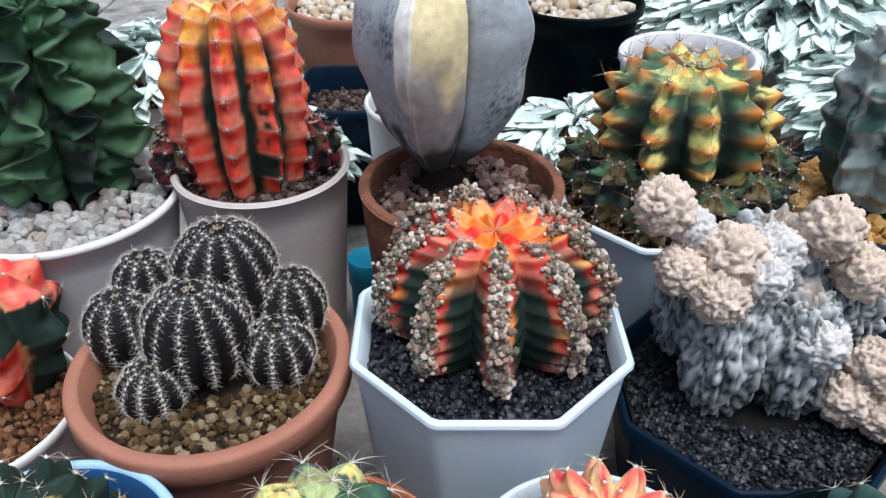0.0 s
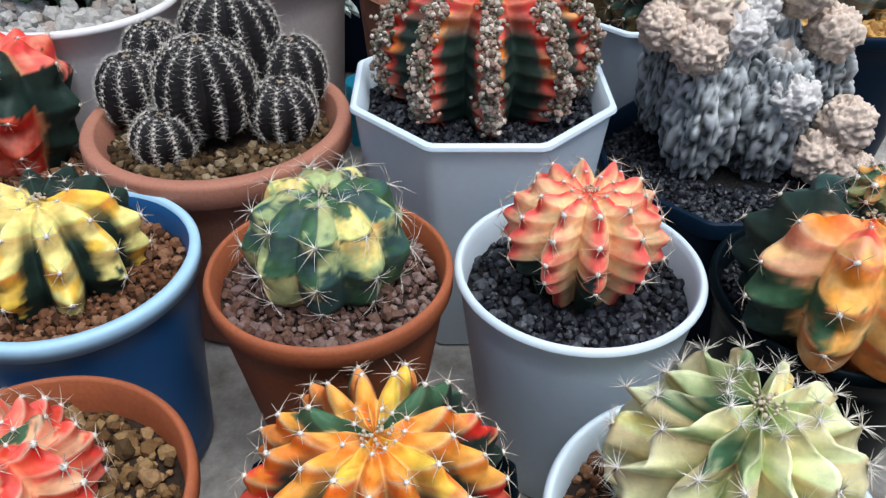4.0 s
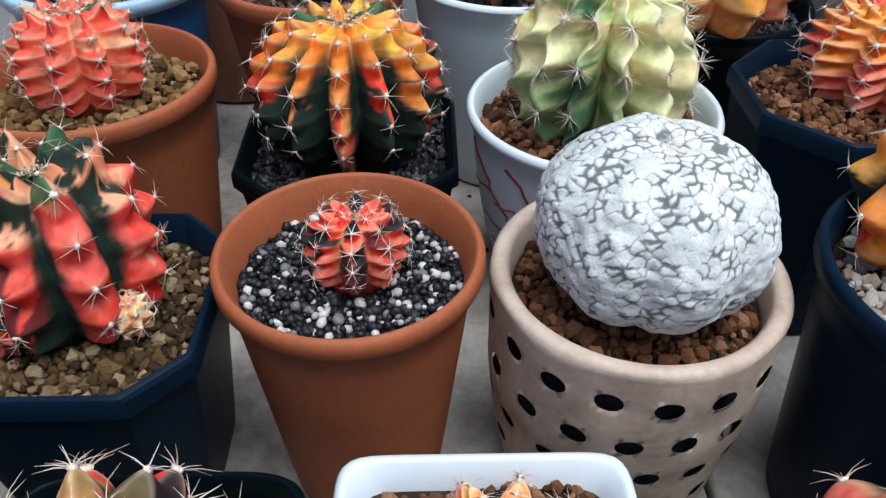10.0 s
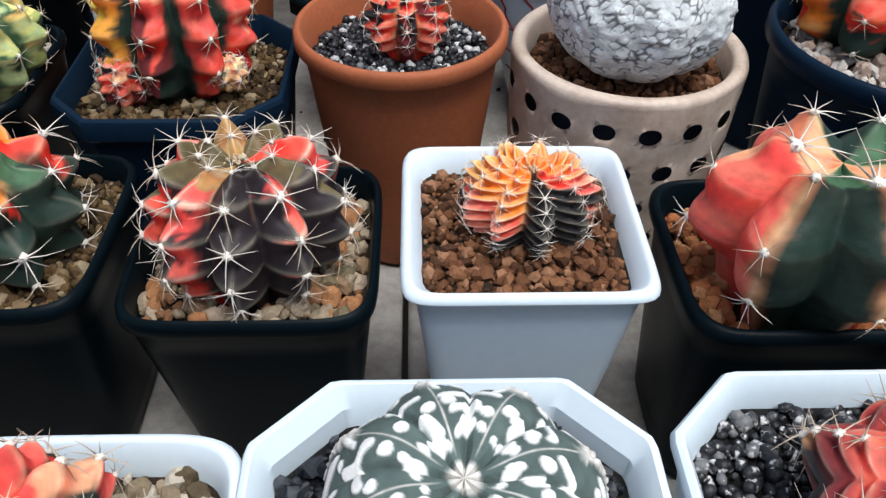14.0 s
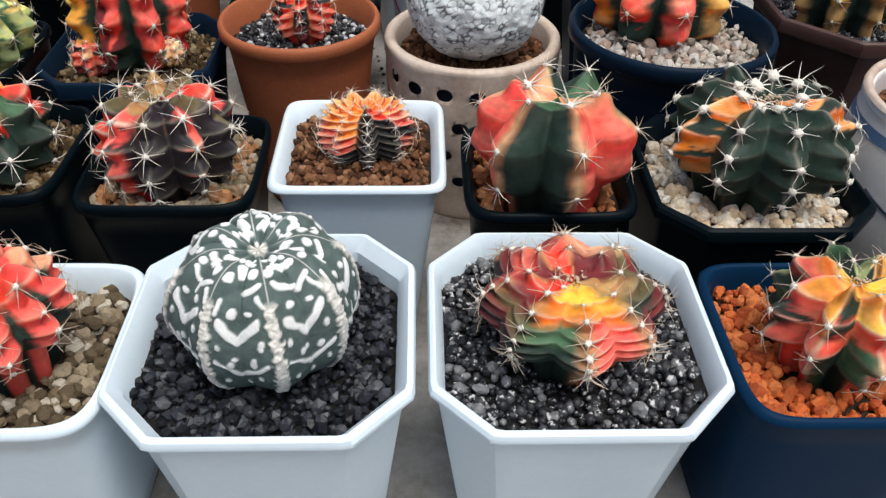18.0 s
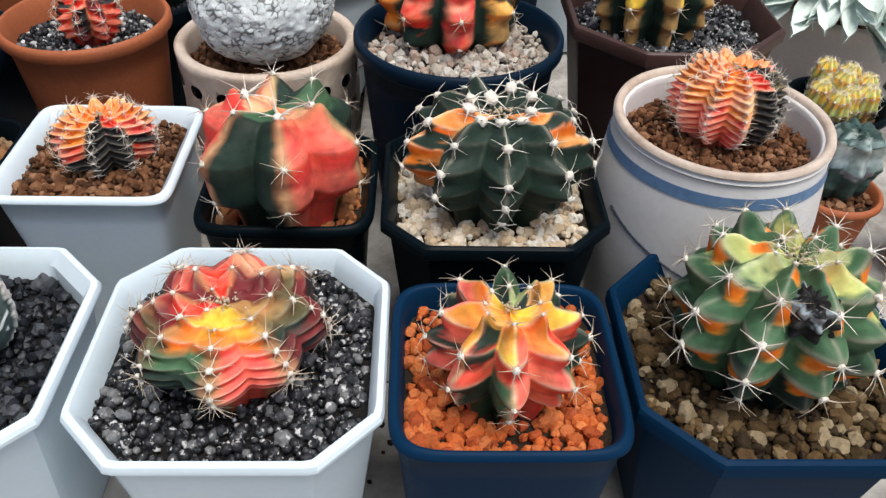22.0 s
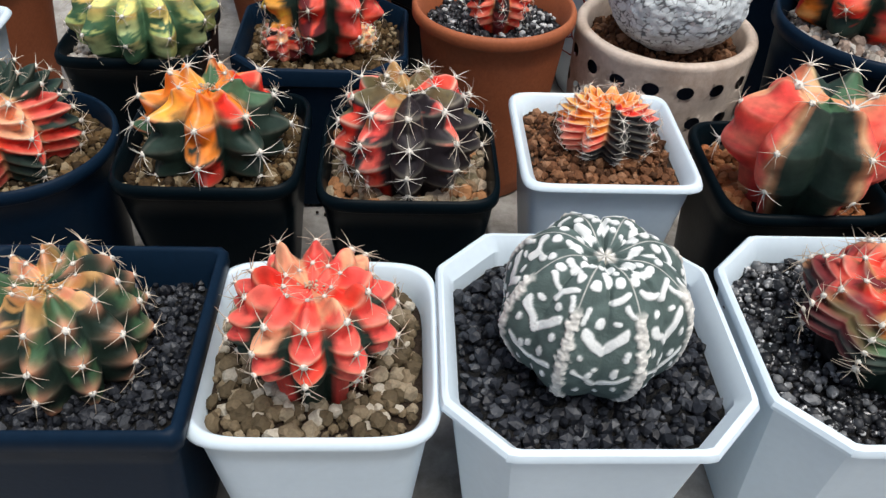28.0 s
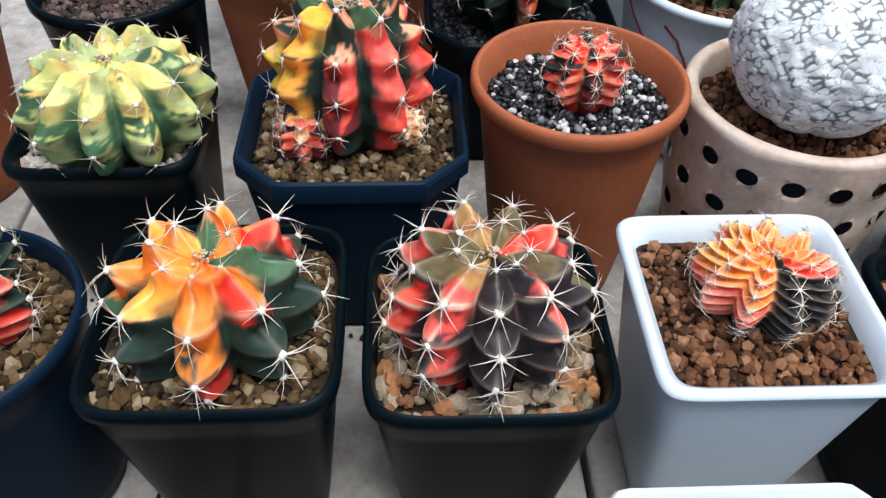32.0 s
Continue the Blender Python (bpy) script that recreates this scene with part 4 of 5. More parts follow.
    ("orange-pink star-shaped cactus in a dark blue pot, orange gravel", ("square", 0.2254, -0.3103, 0.0443, 0.8576, "dark_blue_plastic", 0.010), dict(base=0.80, lip=0.002, lip_h=0.005),
     (0.8476, "orange_stone", 0.0052, True), (0.2240, -0.3158, 0.8724, 0.0288, 0.0196),
     dict(rim=0.12, soft=0.5, half=0.4, pale=0.15, edge=0.35, face=True, glow=0.1, horn=0.2, ribs=8, nub=4, spines="mid", colours=["rRRRoy", "gGgroy", "gggGOg", "gggGGw", "ggwGGg", "gGgRoy", "rRgRoO", "gGrgyO"], patch=0.2, seed=54, depth=0.42, nubs=0.3, sharp=1.9, line=0.8)),
    ("humped green and orange cactus in a navy eight-sided pot", ("cut", 0.3353, -0.2908, 0.0592, 0.8459, "dark_blue_plastic", 0.025), dict(base=0.80, lip=0.004, lip_h=0.010),
     (0.8359, "grit", 0.0056, True), (0.3321, -0.2936, 0.8681, 0.0388, 0.0317),
     dict(half=0.3, edge=0.6, blot="Oo", soft=0.3, horn=0.15, sharp=2.4, ribs=9, nub=5, spines="long", colours=["gGGG", "gGGl", "GGGw", "gGGG", "GGGl"], patch=0.5, seed=55, depth=0.28, nubs=0.28, line=1.0, column=0.1, phase=0.15)),
    ("dark and coral cactus in a white square pot of pale gravel", ("square", -0.276, -0.311, 0.046, 0.858, "white_plastic", 0.012), dict(base=0.76, lip=0.003, lip_h=0.006),
     (0.848, "pale_stone", 0.0055, True), (-0.278, -0.301, 0.864, 0.036, 0.026),
     dict(sharp=2.2, horn=0.15, ribs=8, nub=5, spines="mid", colours=["krmk", "kmkk", "kkrm", "krkk"], patch=0.3, seed=56, depth=0.34, nubs=0.2, line=0.7)),
    # behind: the tall row
    ("dark green and red ribbed cactus in a white pot", ("round", -0.288, 0.338, 0.066, 0.852, "white_ceramic", 0), dict(base=0.75, lip=0.002, wall=0.0022, lip_h=0.008),
     (0.842, "brown_stone", 0.0046, True), (-0.274, 0.372, 0.884, 0.042, 0.044),
     dict(ribs=6, nub=4, spines="mid", colours=["rggg", "gggR", "ggRR", "rgRR", "rRRR", "rrRR"], patch=0.2, seed=61, depth=0.34, nubs=0.3, phase=0.4)),
    ("tall orange-red column cactus in a tall grey clay pot", ("round", -0.1328, 0.5108, 0.0645, 0.9280, "clay_grey", 0), dict(base=0.80, lip=0.002, lip_h=0.004, wall=0.004),
     (0.9120, "soil_stone", 0.0050, True), (-0.1458, 0.5214, 0.9680, 0.0513, 0.0837),
     dict(half=0.3, pale=0.15, glow=0.3, moat=0.62, sharp=1.6, furrow="g", ribs=10, nub=10, spines="fine", colours=["rrRroo", "rgroRP", "rrRooO", "rroRoP", "rrroOY"], patch=0.36, seed=62, chev=0.3, depth=0.34, nubs=0.09, column=0.35, line=0.6, phase=0.1)),
    ("orange-tipped green cactus with dark pups in a white eight-sided pot", ("octagon", 0.160, 0.4935, 0.0765, 0.912, "white_plastic", 0), dict(base=0.74, lip=0.003, lip_h=0.005),
     (0.898, "brown_stone", 0.0050, True), (0.1701, 0.5108, 0.9603, 0.0638, 0.0447),
     dict(half=0.4, sharp=1.4, moat=0.38, cell=0.0, furrow="g", chev=0.05, ribs=10, nub=6, spines="dark", colours=["GYlGw", "YGGlY", "GwYGb", "lGYGw"], patch=0.5, seed=63, depth=0.3, nubs=0.22, tips="o", spine_low=0.05)),
]
stones("soil_stone", [(0.05, 0.035, 0.03), (0.09, 0.06, 0.05), (0.14, 0.10, 0.085), (0.035, 0.026, 0.024)])
BUILT = {}
for label, (kind, x, y, h, rim, mat, cut), extra, (sz, stone, size, ang), (cx, cy, cz, R, hh), look_of in POTS:
    t, p = pot_of(label, kind, x, y, h, rim, mat, cut, **extra)
    inner = h - extra.get("lip", 0.006) - extra.get("wall", 0.003)
    fill(t, kind, inner, cut * 0.9, sz, stone, size, look_of["seed"], ang, R * 0.62, cx, cy, turn=extra.get("turn", 0.0), soil="soil_black" if "black" in stone or "salt" in stone or "speck" in stone else "soil")
    c = cactus_on(t, cx, cy, cz, R, hh, ground=sz, **look_of)
    BUILT[look_of["seed"]] = (t, p, c)


# ---- details on the pots above ----
def tube(points, r, n=6):
    """A thin round strand along points."""
    P = np.array(points, float)
    T = np.gradient(P, axis=0)
    T /= np.linalg.norm(T, axis=1)[:, None] + 1e-9
    S = np.cross(T, np.array([0.12, 0.31, 0.94]))
    S /= np.linalg.norm(S, axis=1)[:, None] + 1e-9
    B = np.cross(T, S)
    a = np.arange(n) / n * 2 * np.pi
    k = np.linspace(1, 0.55, len(P))[:, None, None] * r
    v = P[:, None, :] + k * (S[:, None, :] * np.cos(a)[None, :, None] + B[:, None, :] * np.sin(a)[None, :, None])
    return v.reshape(-1, 3), grid_faces(len(P), n).tolist() + [list(range(n)), list(range((len(P) - 1) * n, len(P) * n))[::-1]]


def wall_radius(h, height, base, lip, lip_h, belly, z):
    u = min(1, z / (height - lip_h))
    return (h - lip) * (base + (1 - base) * u) + belly * math.sin(u * math.pi)


# blue rim of the blue pot
v, f = [], []
t = BUILT[11][0]
n = 96
o = outline("round", 1.0, 0, n)
lv = [(z + 0.0044, r + 0.0009) for z, r in ((0.1225, 0.0602), (0.1225, 0.0612), (0.1295, 0.0615), (0.1312, 0.0602), (0.1312, 0.0565), (0.126, 0.0562))]
put("rim", mesh_from("rim", np.concatenate([np.c_[o * r, np.full(n, z)] for z, r in lv]), grid_faces(len(lv), n).tolist(), "blue_rim"), t, label="pale blue rolled rim")

# red branching lines on the white pot
t, p, c = BUILT[23]
rng = random.Random(5)
for k in range(9):
    a = radians(-175 + k * 38 + rng.uniform(-8, 8))
    z, pts = 0.100, []
    for i in range(26):
        r = wall_radius(0.0643, 0.1148, 0.66, 0.003, 0.006, 0.004, z) + 0.0001
        pts.append((r * math.cos(a), r * math.sin(a), z))
        a += 0.035 + rng.uniform(-0.05, 0.05)
        z -= 0.0030
    v, f = tube(pts, 0.0008)
    put("painted_branch", mesh_from("painted_branch", v, f, "red_line"), p)
    for j in (7, 13, 18):
        x, y, z = pts[j]
        a = math.atan2(y, x)
        q, s = [], rng.choice((-1, 1))
        for i in range(9):
            r = wall_radius(0.0643, 0.1148, 0.66, 0.003, 0.006, 0.004, z) + 0.0001
            q.append((r * math.cos(a), r * math.sin(a), z))
            a += s * 0.06
            z -= rng.uniform(-0.0008, 0.002)
        v, f = tube(q, 0.0006)
        put("painted_branch", mesh_from("painted_branch", v, f, "red_line"), p)

# blue bands on the white bellied pot
t, p, c = BUILT[46]
for z0, z1, m, nm in ((0.1275, 0.1330, "blue_line", "painted_band"), (0.010, 0.034, "blue_line", "painted_foot")):
    lv = [(z, wall_radius(0.051, 0.142, 0.82, 0.001, 0.004, 0.010, z) + 0.0004) for z in np.linspace(z0, z1, 5)]
    put(nm, mesh_from(nm, np.concatenate([np.c_[o * r, np.full(n, z)] for z, r in lv]), grid_faces(5, n).tolist(), m), p)
pts = []
for i in range(20):
    a, z = radians(-158 + i * 2.6), 0.106 - 0.0010 * i
    r = wall_radius(0.051, 0.142, 0.82, 0.001, 0.004, 0.010, z) + 0.0001
    pts.append((r * math.cos(a), r * math.sin(a), z))
v, f = tube(pts, 0.0007)
put("crack", mesh_from("crack", v, f, "dark_hole"), p)
lv = [(0.1425, 0.0512), (0.1445, 0.0505), (0.1450, 0.0490), (0.1440, 0.0468), (0.1405, 0.0462)]
put("rim", mesh_from("rim", np.concatenate([np.c_[o * r, np.full(n, z)] for z, r in lv]), grid_faces(5, n).tolist(), "cream_clay"), p, label="bare brown clay rim")

# pups
cactus_on(BUILT[32][0], -0.1375, -0.0715, 0.857, 0.0135, 0.0125, ribs=8, nub=5, name="pup", spines="fine", colours=["pRPp", "mrkp"], patch=0.3, seed=71, depth=0.36, nubs=0.28, line=0.4, spine_low=0.3, label="small pink-red pup")
cactus_on(BUILT[32][0], -0.0915, -0.0690, 0.858, 0.0085, 0.0085, ribs=8, nub=4, name="pup", spines="fine", colours=["tPcP"], patch=0.3, seed=72, depth=0.4, nubs=0.42, spine_low=0.3, label="small peach-coloured pup")
cactus_on(BUILT[14][0], 0.192, 0.196, 0.930, 0.0130, 0.0120, ribs=8, nub=4, name="pup", spines="mid", colours=["GwnG", "gtGO"], patch=0.4, seed=73, depth=0.36, nubs=0.35, spine_low=0.2)
cactus_on(BUILT[55][0], 0.330, -0.316, 0.889, 0.0110, 0.0085, ribs=8, nub=4, name="pup", spines=None, colours=["kkek"], patch=0.3, seed=74, depth=0.36, nubs=0.42, label="small dry dark pup")
for i, (a, r, z, R) in enumerate(((-150, 0.055, 0.918, 0.026), (-115, 0.062, 0.914, 0.022), (-80, 0.060, 0.912, 0.024), (-45, 0.062, 0.914, 0.024), (-10, 0.062, 0.920, 0.025), (175, 0.060, 0.920, 0.026))):
    cactus_on(BUILT[63][0], 0.171 + r * math.cos(radians(a)), 0.512 + r * math.sin(radians(a)), z, R, R * 0.95, ribs=9, nub=4, name="pup", spines="dark",
              colours=["ngkn", "kngG"], patch=0.4, seed=80 + i, depth=0.3, nubs=0.39, spine_low=0.1)
for i, (a, R) in enumerate(((10, 0.020), (40, 0.016), (170, 0.020), (200, 0.018), (150, 0.016))):
    cactus_on(BUILT[62][0], -0.146 + 0.050 * math.cos(radians(a)), 0.522 + 0.050 * math.sin(radians(a)), 0.930, R, R * 1.1, ribs=9, nub=4, name="pup", spines="comb",
              colours=["mkkm", "kmnk"], patch=0.4, seed=90 + i, depth=0.3, nubs=0.39, spine_low=0.1)


# ---- special plants ----
def skin_mesh(name, fn, nt, nv, low, mat):
    """A closed-crown body from a function of angle and height: returns place and colour."""
    u = np.arange(nt) / nt * 2 * np.pi
    v = np.linspace(0, 1, nv)
    U, W = np.meshgrid(u, v)
    V, C = fn(U, W)
    return mesh_from(name, V.reshape(-1, 3), grid_faces(nv, nt).tolist(), mat, True, C.reshape(-1, 3))


def ball(R, h, ribs, depth, low, U, W, seed, phase=0.0, dimple=0.12, q=1.8, rough=0.0, full=0.0):
    a0 = math.asin(low)
    A = a0 + (math.pi / 2 - a0) * W
    ca, sa = np.cos(A), np.sin(A)
    ru = U * ribs / (2 * np.pi)
    du = (ru + 0.5) % 1.0 - 0.5
    crest = 1 - np.abs(2 * du) ** q
    p = np.stack([np.cos(U) * ca, np.sin(U) * ca, sa], -1)
    fac = 1 - depth * (1 - crest) * (0.4 + 0.6 * np.clip(ca * 1.6, 0, 1)) + (fuzz(p + seed, 2.0, seed) - 0.5) * 0.06
    if rough:
        fac = fac + rough * (fuzz(p, 11, seed) - 0.5)
    rr = R * np.clip(ca, 0, 1) ** (1 - full) * fac
    z = h * sa * (1 + (fac - 1) * 0.5) - dimple * h * np.exp(-(ca / 0.25) ** 2)
    ang = U - math.pi / 2 + phase
    return np.stack([rr * np.cos(ang), rr * np.sin(ang), z], -1), p, du, ru


# white-flecked ball in the pierced clay pot
def flake_fn(U, W):
    """White woolly flecks, parted by thin dark cracks that open and close, over a ball of eight faint ribs."""
    V, p, du, ru = ball(0.0430, 0.0352, 8, 0.07, -0.97, U, W, 5, 0.1, 0.14, 1.6, 0.035)
    rg = np.random.default_rng(31)
    num = 1250
    z = np.linspace(-0.97, 0.995, num) + rg.uniform(-0.012, 0.012, num)
    a = np.arange(num) * 2.39996 + rg.uniform(-0.05, 0.05, num) / np.sqrt(np.maximum(1 - z ** 2, 0.02))
    c = np.sqrt(np.clip(1 - z * z, 0, 1))
    seeds = np.stack([c * np.cos(a), c * np.sin(a), z], -1)
    q = (p + (np.stack([fuzz(p, 16, s) for s in (51, 52, 53)], -1) - 0.5) * 0.045).reshape(-1, 3)
    gap = np.empty(len(q))
    for k in range(0, len(q), 4000):
        d = np.partition(((q[k:k + 4000, None, :] - seeds[None]) ** 2).sum(-1), 1, axis=1)[:, :2]
        gap[k:k + 4000] = np.sqrt(d[:, 1]) - np.sqrt(d[:, 0])
    gap = gap.reshape(U.shape)
    wide = -0.007 + 0.036 * np.clip(fuzz(p, 9, 61) * 1.7 - 0.5, 0, 1) * (0.55 + 0.9 * fuzz(p, 26, 62))
    top = np.exp(-((1 - W) / 0.10) ** 2)
    wide = wide * (1 - 0.8 * top)
    fleck = np.clip((gap - wide) / 0.012, 0, 1)
    n = p / np.linalg.norm(p, axis=-1)[..., None]
    ang = U - math.pi / 2 + 0.1
    out = np.stack([np.cos(ang) * np.hypot(n[..., 0], n[..., 1]), np.sin(ang) * np.hypot(n[..., 0], n[..., 1]), n[..., 2]], -1)
    V = V + out * (0.00028 * fleck + 0.0006 * (fuzz(p, 9, 63) - 0.5))[..., None]
    white = np.array([0.70, 0.755, 0.765]) * (1 - top[..., None] * np.array([0.05, 0.12, 0.2])) * (0.88 + 0.2 * fuzz(p, 22, 64))[..., None]
    return V, np.array([0.17, 0.185, 0.19]) * (1 - fleck[..., None]) + white * fleck[..., None]


X, Y, H, RIM = 0.097, -0.053, 0.0573, 0.866
t = thing(POT_NAMES, X, Y, TABLE, "white-flecked round cactus in a pierced cream clay pot", "potted plant", "potted cacti on the bench")
nn, levels = 240, 64
lvls = []
for i in range(levels):
    u = i / (levels - 1)
    lvls.append(((RIM - TABLE - 0.004) * u, 0.0445 + 0.0095 * math.sin(min(1, u * 1.15) * math.pi * 0.56) + 0.002 * u))
a = np.arange(nn) / nn * 2 * np.pi
holes = [(radians(-152 + k * 21.0), 0.099 - 0.0215 * r, r) for r in range(4) for k in range(17)]
Z, A = np.meshgrid([z for z, _ in lvls], a, indexing="ij")
Rr = np.array([r for _, r in lvls])[:, None] + (fuzz(np.stack([np.cos(A), np.sin(A), Z * 20], -1), 3, 8) - 0.5) * 0.0018
D = np.full(Z.shape, 9.0)
for ha, hz, row in holes:
    ha = ha + row * radians(10.5)
    da = ((A - ha + np.pi) % (2 * np.pi) - np.pi) * 0.053
    dz = Z - hz
    d = np.hypot(da / 0.0050, dz / 0.0041)
    near = (d > 0.45) & (d < 1.35)
    A = np.where(near & (d > 0.7), A + (da / d - da) / 0.053, A)
    Z = np.where(near & (d > 0.7), hz + dz / d, Z)
    D = np.minimum(D, d)
V = np.stack([Rr * np.cos(A), Rr * np.sin(A), Z], -1)
F = grid_faces(levels, nn)
keep = (D.reshape(-1)[F].min(1) >= 0.7)
lipv = [(RIM - TABLE - 0.0015, 0.0557), (RIM - TABLE, 0.0540), (RIM - TABLE, 0.0505), (RIM - TABLE - 0.003, 0.0485), (RIM - TABLE - 0.03, 0.0475)]
extra = np.concatenate([np.c_[r * np.cos(a), r * np.sin(a), np.full(nn, z)] for z, r in lipv])
verts = np.concatenate([V.reshape(-1, 3), extra])
F2 = grid_faces(len(lipv) + 1, nn) + (levels - 1) * nn
pot = put("pot", mesh_from("pot", verts, F[keep].tolist() + F2.tolist() + [list(range(nn))[::-1]], "cream_clay"), t, label="cream clay pot pierced with round holes")
lin = [(0.004, 0.040), (0.02, 0.0445), (0.06, 0.0475), (0.105, 0.0490)]
put("lining", mesh_from("lining", np.concatenate([np.c_[outline("round", r, 0, 64), np.full(64, z)] for z, r in lin]), grid_faces(4, 64).tolist(), "dark_hole"), t)
gravel_in(t, "round", 0.0475, 0, 0, 0.853 - TABLE, "brown_stone", 0.0050, 7, True, 0.016, 0.000, -0.004, 0.004, 30)
me = skin_mesh("cactus", flake_fn, 460, 204, -0.97, "wool_skin")
flecked = put("cactus", me, t, (0.0973 - X, -0.0575 - Y, 0.890 - TABLE), "white woolly-flecked ball with eight faint ribs")


# green ball with white marks in the white eight-sided pot
def seg(sx, sy, ax, ay, bx, by):
    dx, dy = bx - ax, by - ay
    k = np.clip(((sx - ax) * dx + (sy - ay) * dy) / (dx * dx + dy * dy + 1e-9), 0, 1)
    return np.hypot(sx - ax - k * dx, sy - ay - k * dy)


def mark_fn(U, W):
    V, p, du, ru = ball(0.0351, 0.0308, 8, 0.085, -0.8, U, W, 9, 0.28, 0.20, 1.7, 0.0, 0.22)
    warp = (fuzz(p, 9, 2) - 0.5) * 0.10
    sd = (ru % 1.0) - 0.5  # across one face, between two ribs
    face = np.floor(ru).astype(int) % 8
    wide = np.clip(np.cos(math.asin(-0.8) + (math.pi / 2 - math.asin(-0.8)) * W), 0.12, 1)
    wide = wide ** 0.78
    sx, sy = (sd + warp * 0.4) * wide, (W + warp * 0.35) * 1.75
    flip = np.where(hashed(face * 1.0, 1, 2, 3) > 0.5, 1, -1)
    sx = sx * flip
    wt = 0
    def ink(d, r):
        return np.clip((r * (1.42 + 0.5 * np.clip((W - 0.68) / 0.12, 0, 1)) - d) / 0.012 + 0.5, 0, 1)
    for ax, ay, bx, by, r in ((-0.26, 1.02, -0.03, 0.86, 0.034), (-0.03, 0.86, 0.25, 1.04, 0.030), (-0.34, 0.66, -0.02, 0.50, 0.018), (-0.02, 0.50, 0.34, 0.62, 0.018),
                              (-0.20, 1.34, 0.02, 1.27, 0.026), (0.02, 1.27, 0.20, 1.36, 0.026), (0.02, 1.27, 0.00, 1.20, 0.030), (-0.09, 1.46, 0.09, 1.43, 0.030), (-0.02, 1.45, -0.04, 1.52, 0.030),
                              (-0.34, 1.12, -0.27, 1.24, 0.020), (0.34, 1.14, 0.25, 1.24, 0.022)):
        on = np.where((ay < 1.10) | (hashed(face * 1.0, ax, bx, 11) > 0.25), 1.0, 0.0)
        sl = (hashed(face * 1.0, ay, bx, 12) - 0.5) * 0.08 * (ay > 1.1)
        ky = 1.7 if ay > 1.1 else 1.0
        wt = np.maximum(wt, on * ink(seg(sx - sl, (sy + sl) * ky, ax, ay * ky, bx, by * ky), r))
    for ax, ay, r in ((-0.12, 1.12, 0.044), (0.15, 1.10, 0.038), (0.27, 0.86, 0.03), (-0.16, 0.66, 0.030), (-0.06, 0.70, 0.026), (0.16, 0.68, 0.032), (0.24, 0.44, 0.026), (-0.22, 0.40, 0.026),
                      (0.02, 0.36, 0.024), (-0.30, 0.84, 0.024), (-0.17, 1.42, 0.036), (0.15, 1.45, 0.034), (0.02, 1.585, 0.036), (-0.08, 1.60, 0.020), (0.09, 1.575, 0.022)):
        jx, jy = (hashed(face * 1.0, ax, 1, 7) - 0.5) * 0.05, (hashed(face * 1.0, ay, 2, 8) - 0.5) * 0.06
        wt = np.maximum(wt, ink(np.hypot(sx - ax - jx, (sy - ay - jy) * (1.6 if ay > 1.05 else 1.0)), r))
    rib = np.clip((0.085 + (fuzz(p, 22, 6) - 0.5) * 0.09 - np.abs(du) * np.clip(wide, 0.3, 1)) / 0.02, 0, 1) * np.clip((0.70 - W) / 0.05, 0, 1)
    crease = np.clip((0.014 - np.abs(du) * wide) / 0.012, 0, 1) * np.clip((W - 0.66) / 0.05, 0, 1) * np.clip((0.97 - W) / 0.04, 0, 1) * 0.7
    crown = np.clip((W - 0.972) / 0.01 + (fuzz(p, 30, 3) - 0.55) * 1.2, 0, 1) * (W > 0.955)
    base = np.array([0.088, 0.124, 0.116]) * (0.8 + 0.4 * fuzz(p, 12, 1))[..., None]
    white = np.array([0.80, 0.82, 0.80])
    wool = np.array([0.70, 0.68, 0.63]) * (0.75 + 0.5 * fuzz(p, 40, 5))[..., None]
    C = base + (white - base) * wt[..., None]
    C = C + (wool - C) * np.maximum(np.maximum(rib, crown), crease)[..., None]
    n = p / np.linalg.norm(p, axis=-1)[..., None]
    grow = 0.00045 * wt + rib * 0.0011 * (0.4 + fuzz(p, 36, 8)) - 0.0016 * np.clip((0.05 - np.abs(np.abs(du) - 0.5) * wide) / 0.05, 0, 1) * np.clip((W - 0.6) / 0.2, 0, 1)
    ang = U - math.pi / 2 + 0.28
    out = np.stack([np.cos(ang) * n[..., 0] ** 0, np.sin(ang), 0 * ang], -1) * np.clip(wide, 0, 1)[..., None]
    out[..., 2] = np.clip(n[..., 2], -1, 1)
    return V + out * grow[..., None], C


t, p = pot_of("green cactus with white marks in a white eight-sided pot", "cut", 0.0047, -0.3057, 0.0569, 0.8607, "white_plastic", 0.022, base=0.76, lip=0.004, lip_h=0.006)
fill(t, "cut", 0.0495, 0.020, 0.849, "black_stone", 0.0047, 52, True, 0.022, 0.008, -0.305, singles=40, soil="soil_black")
me = skin_mesh("cactus", mark_fn, 352, 168, -0.8, "wool_skin")
put("cactus", me, t, (0.0051 - 0.0047, -0.3059 + 0.3057, 0.8737 - TABLE), "dark green ball with white dots, chevrons and woolly ribs")

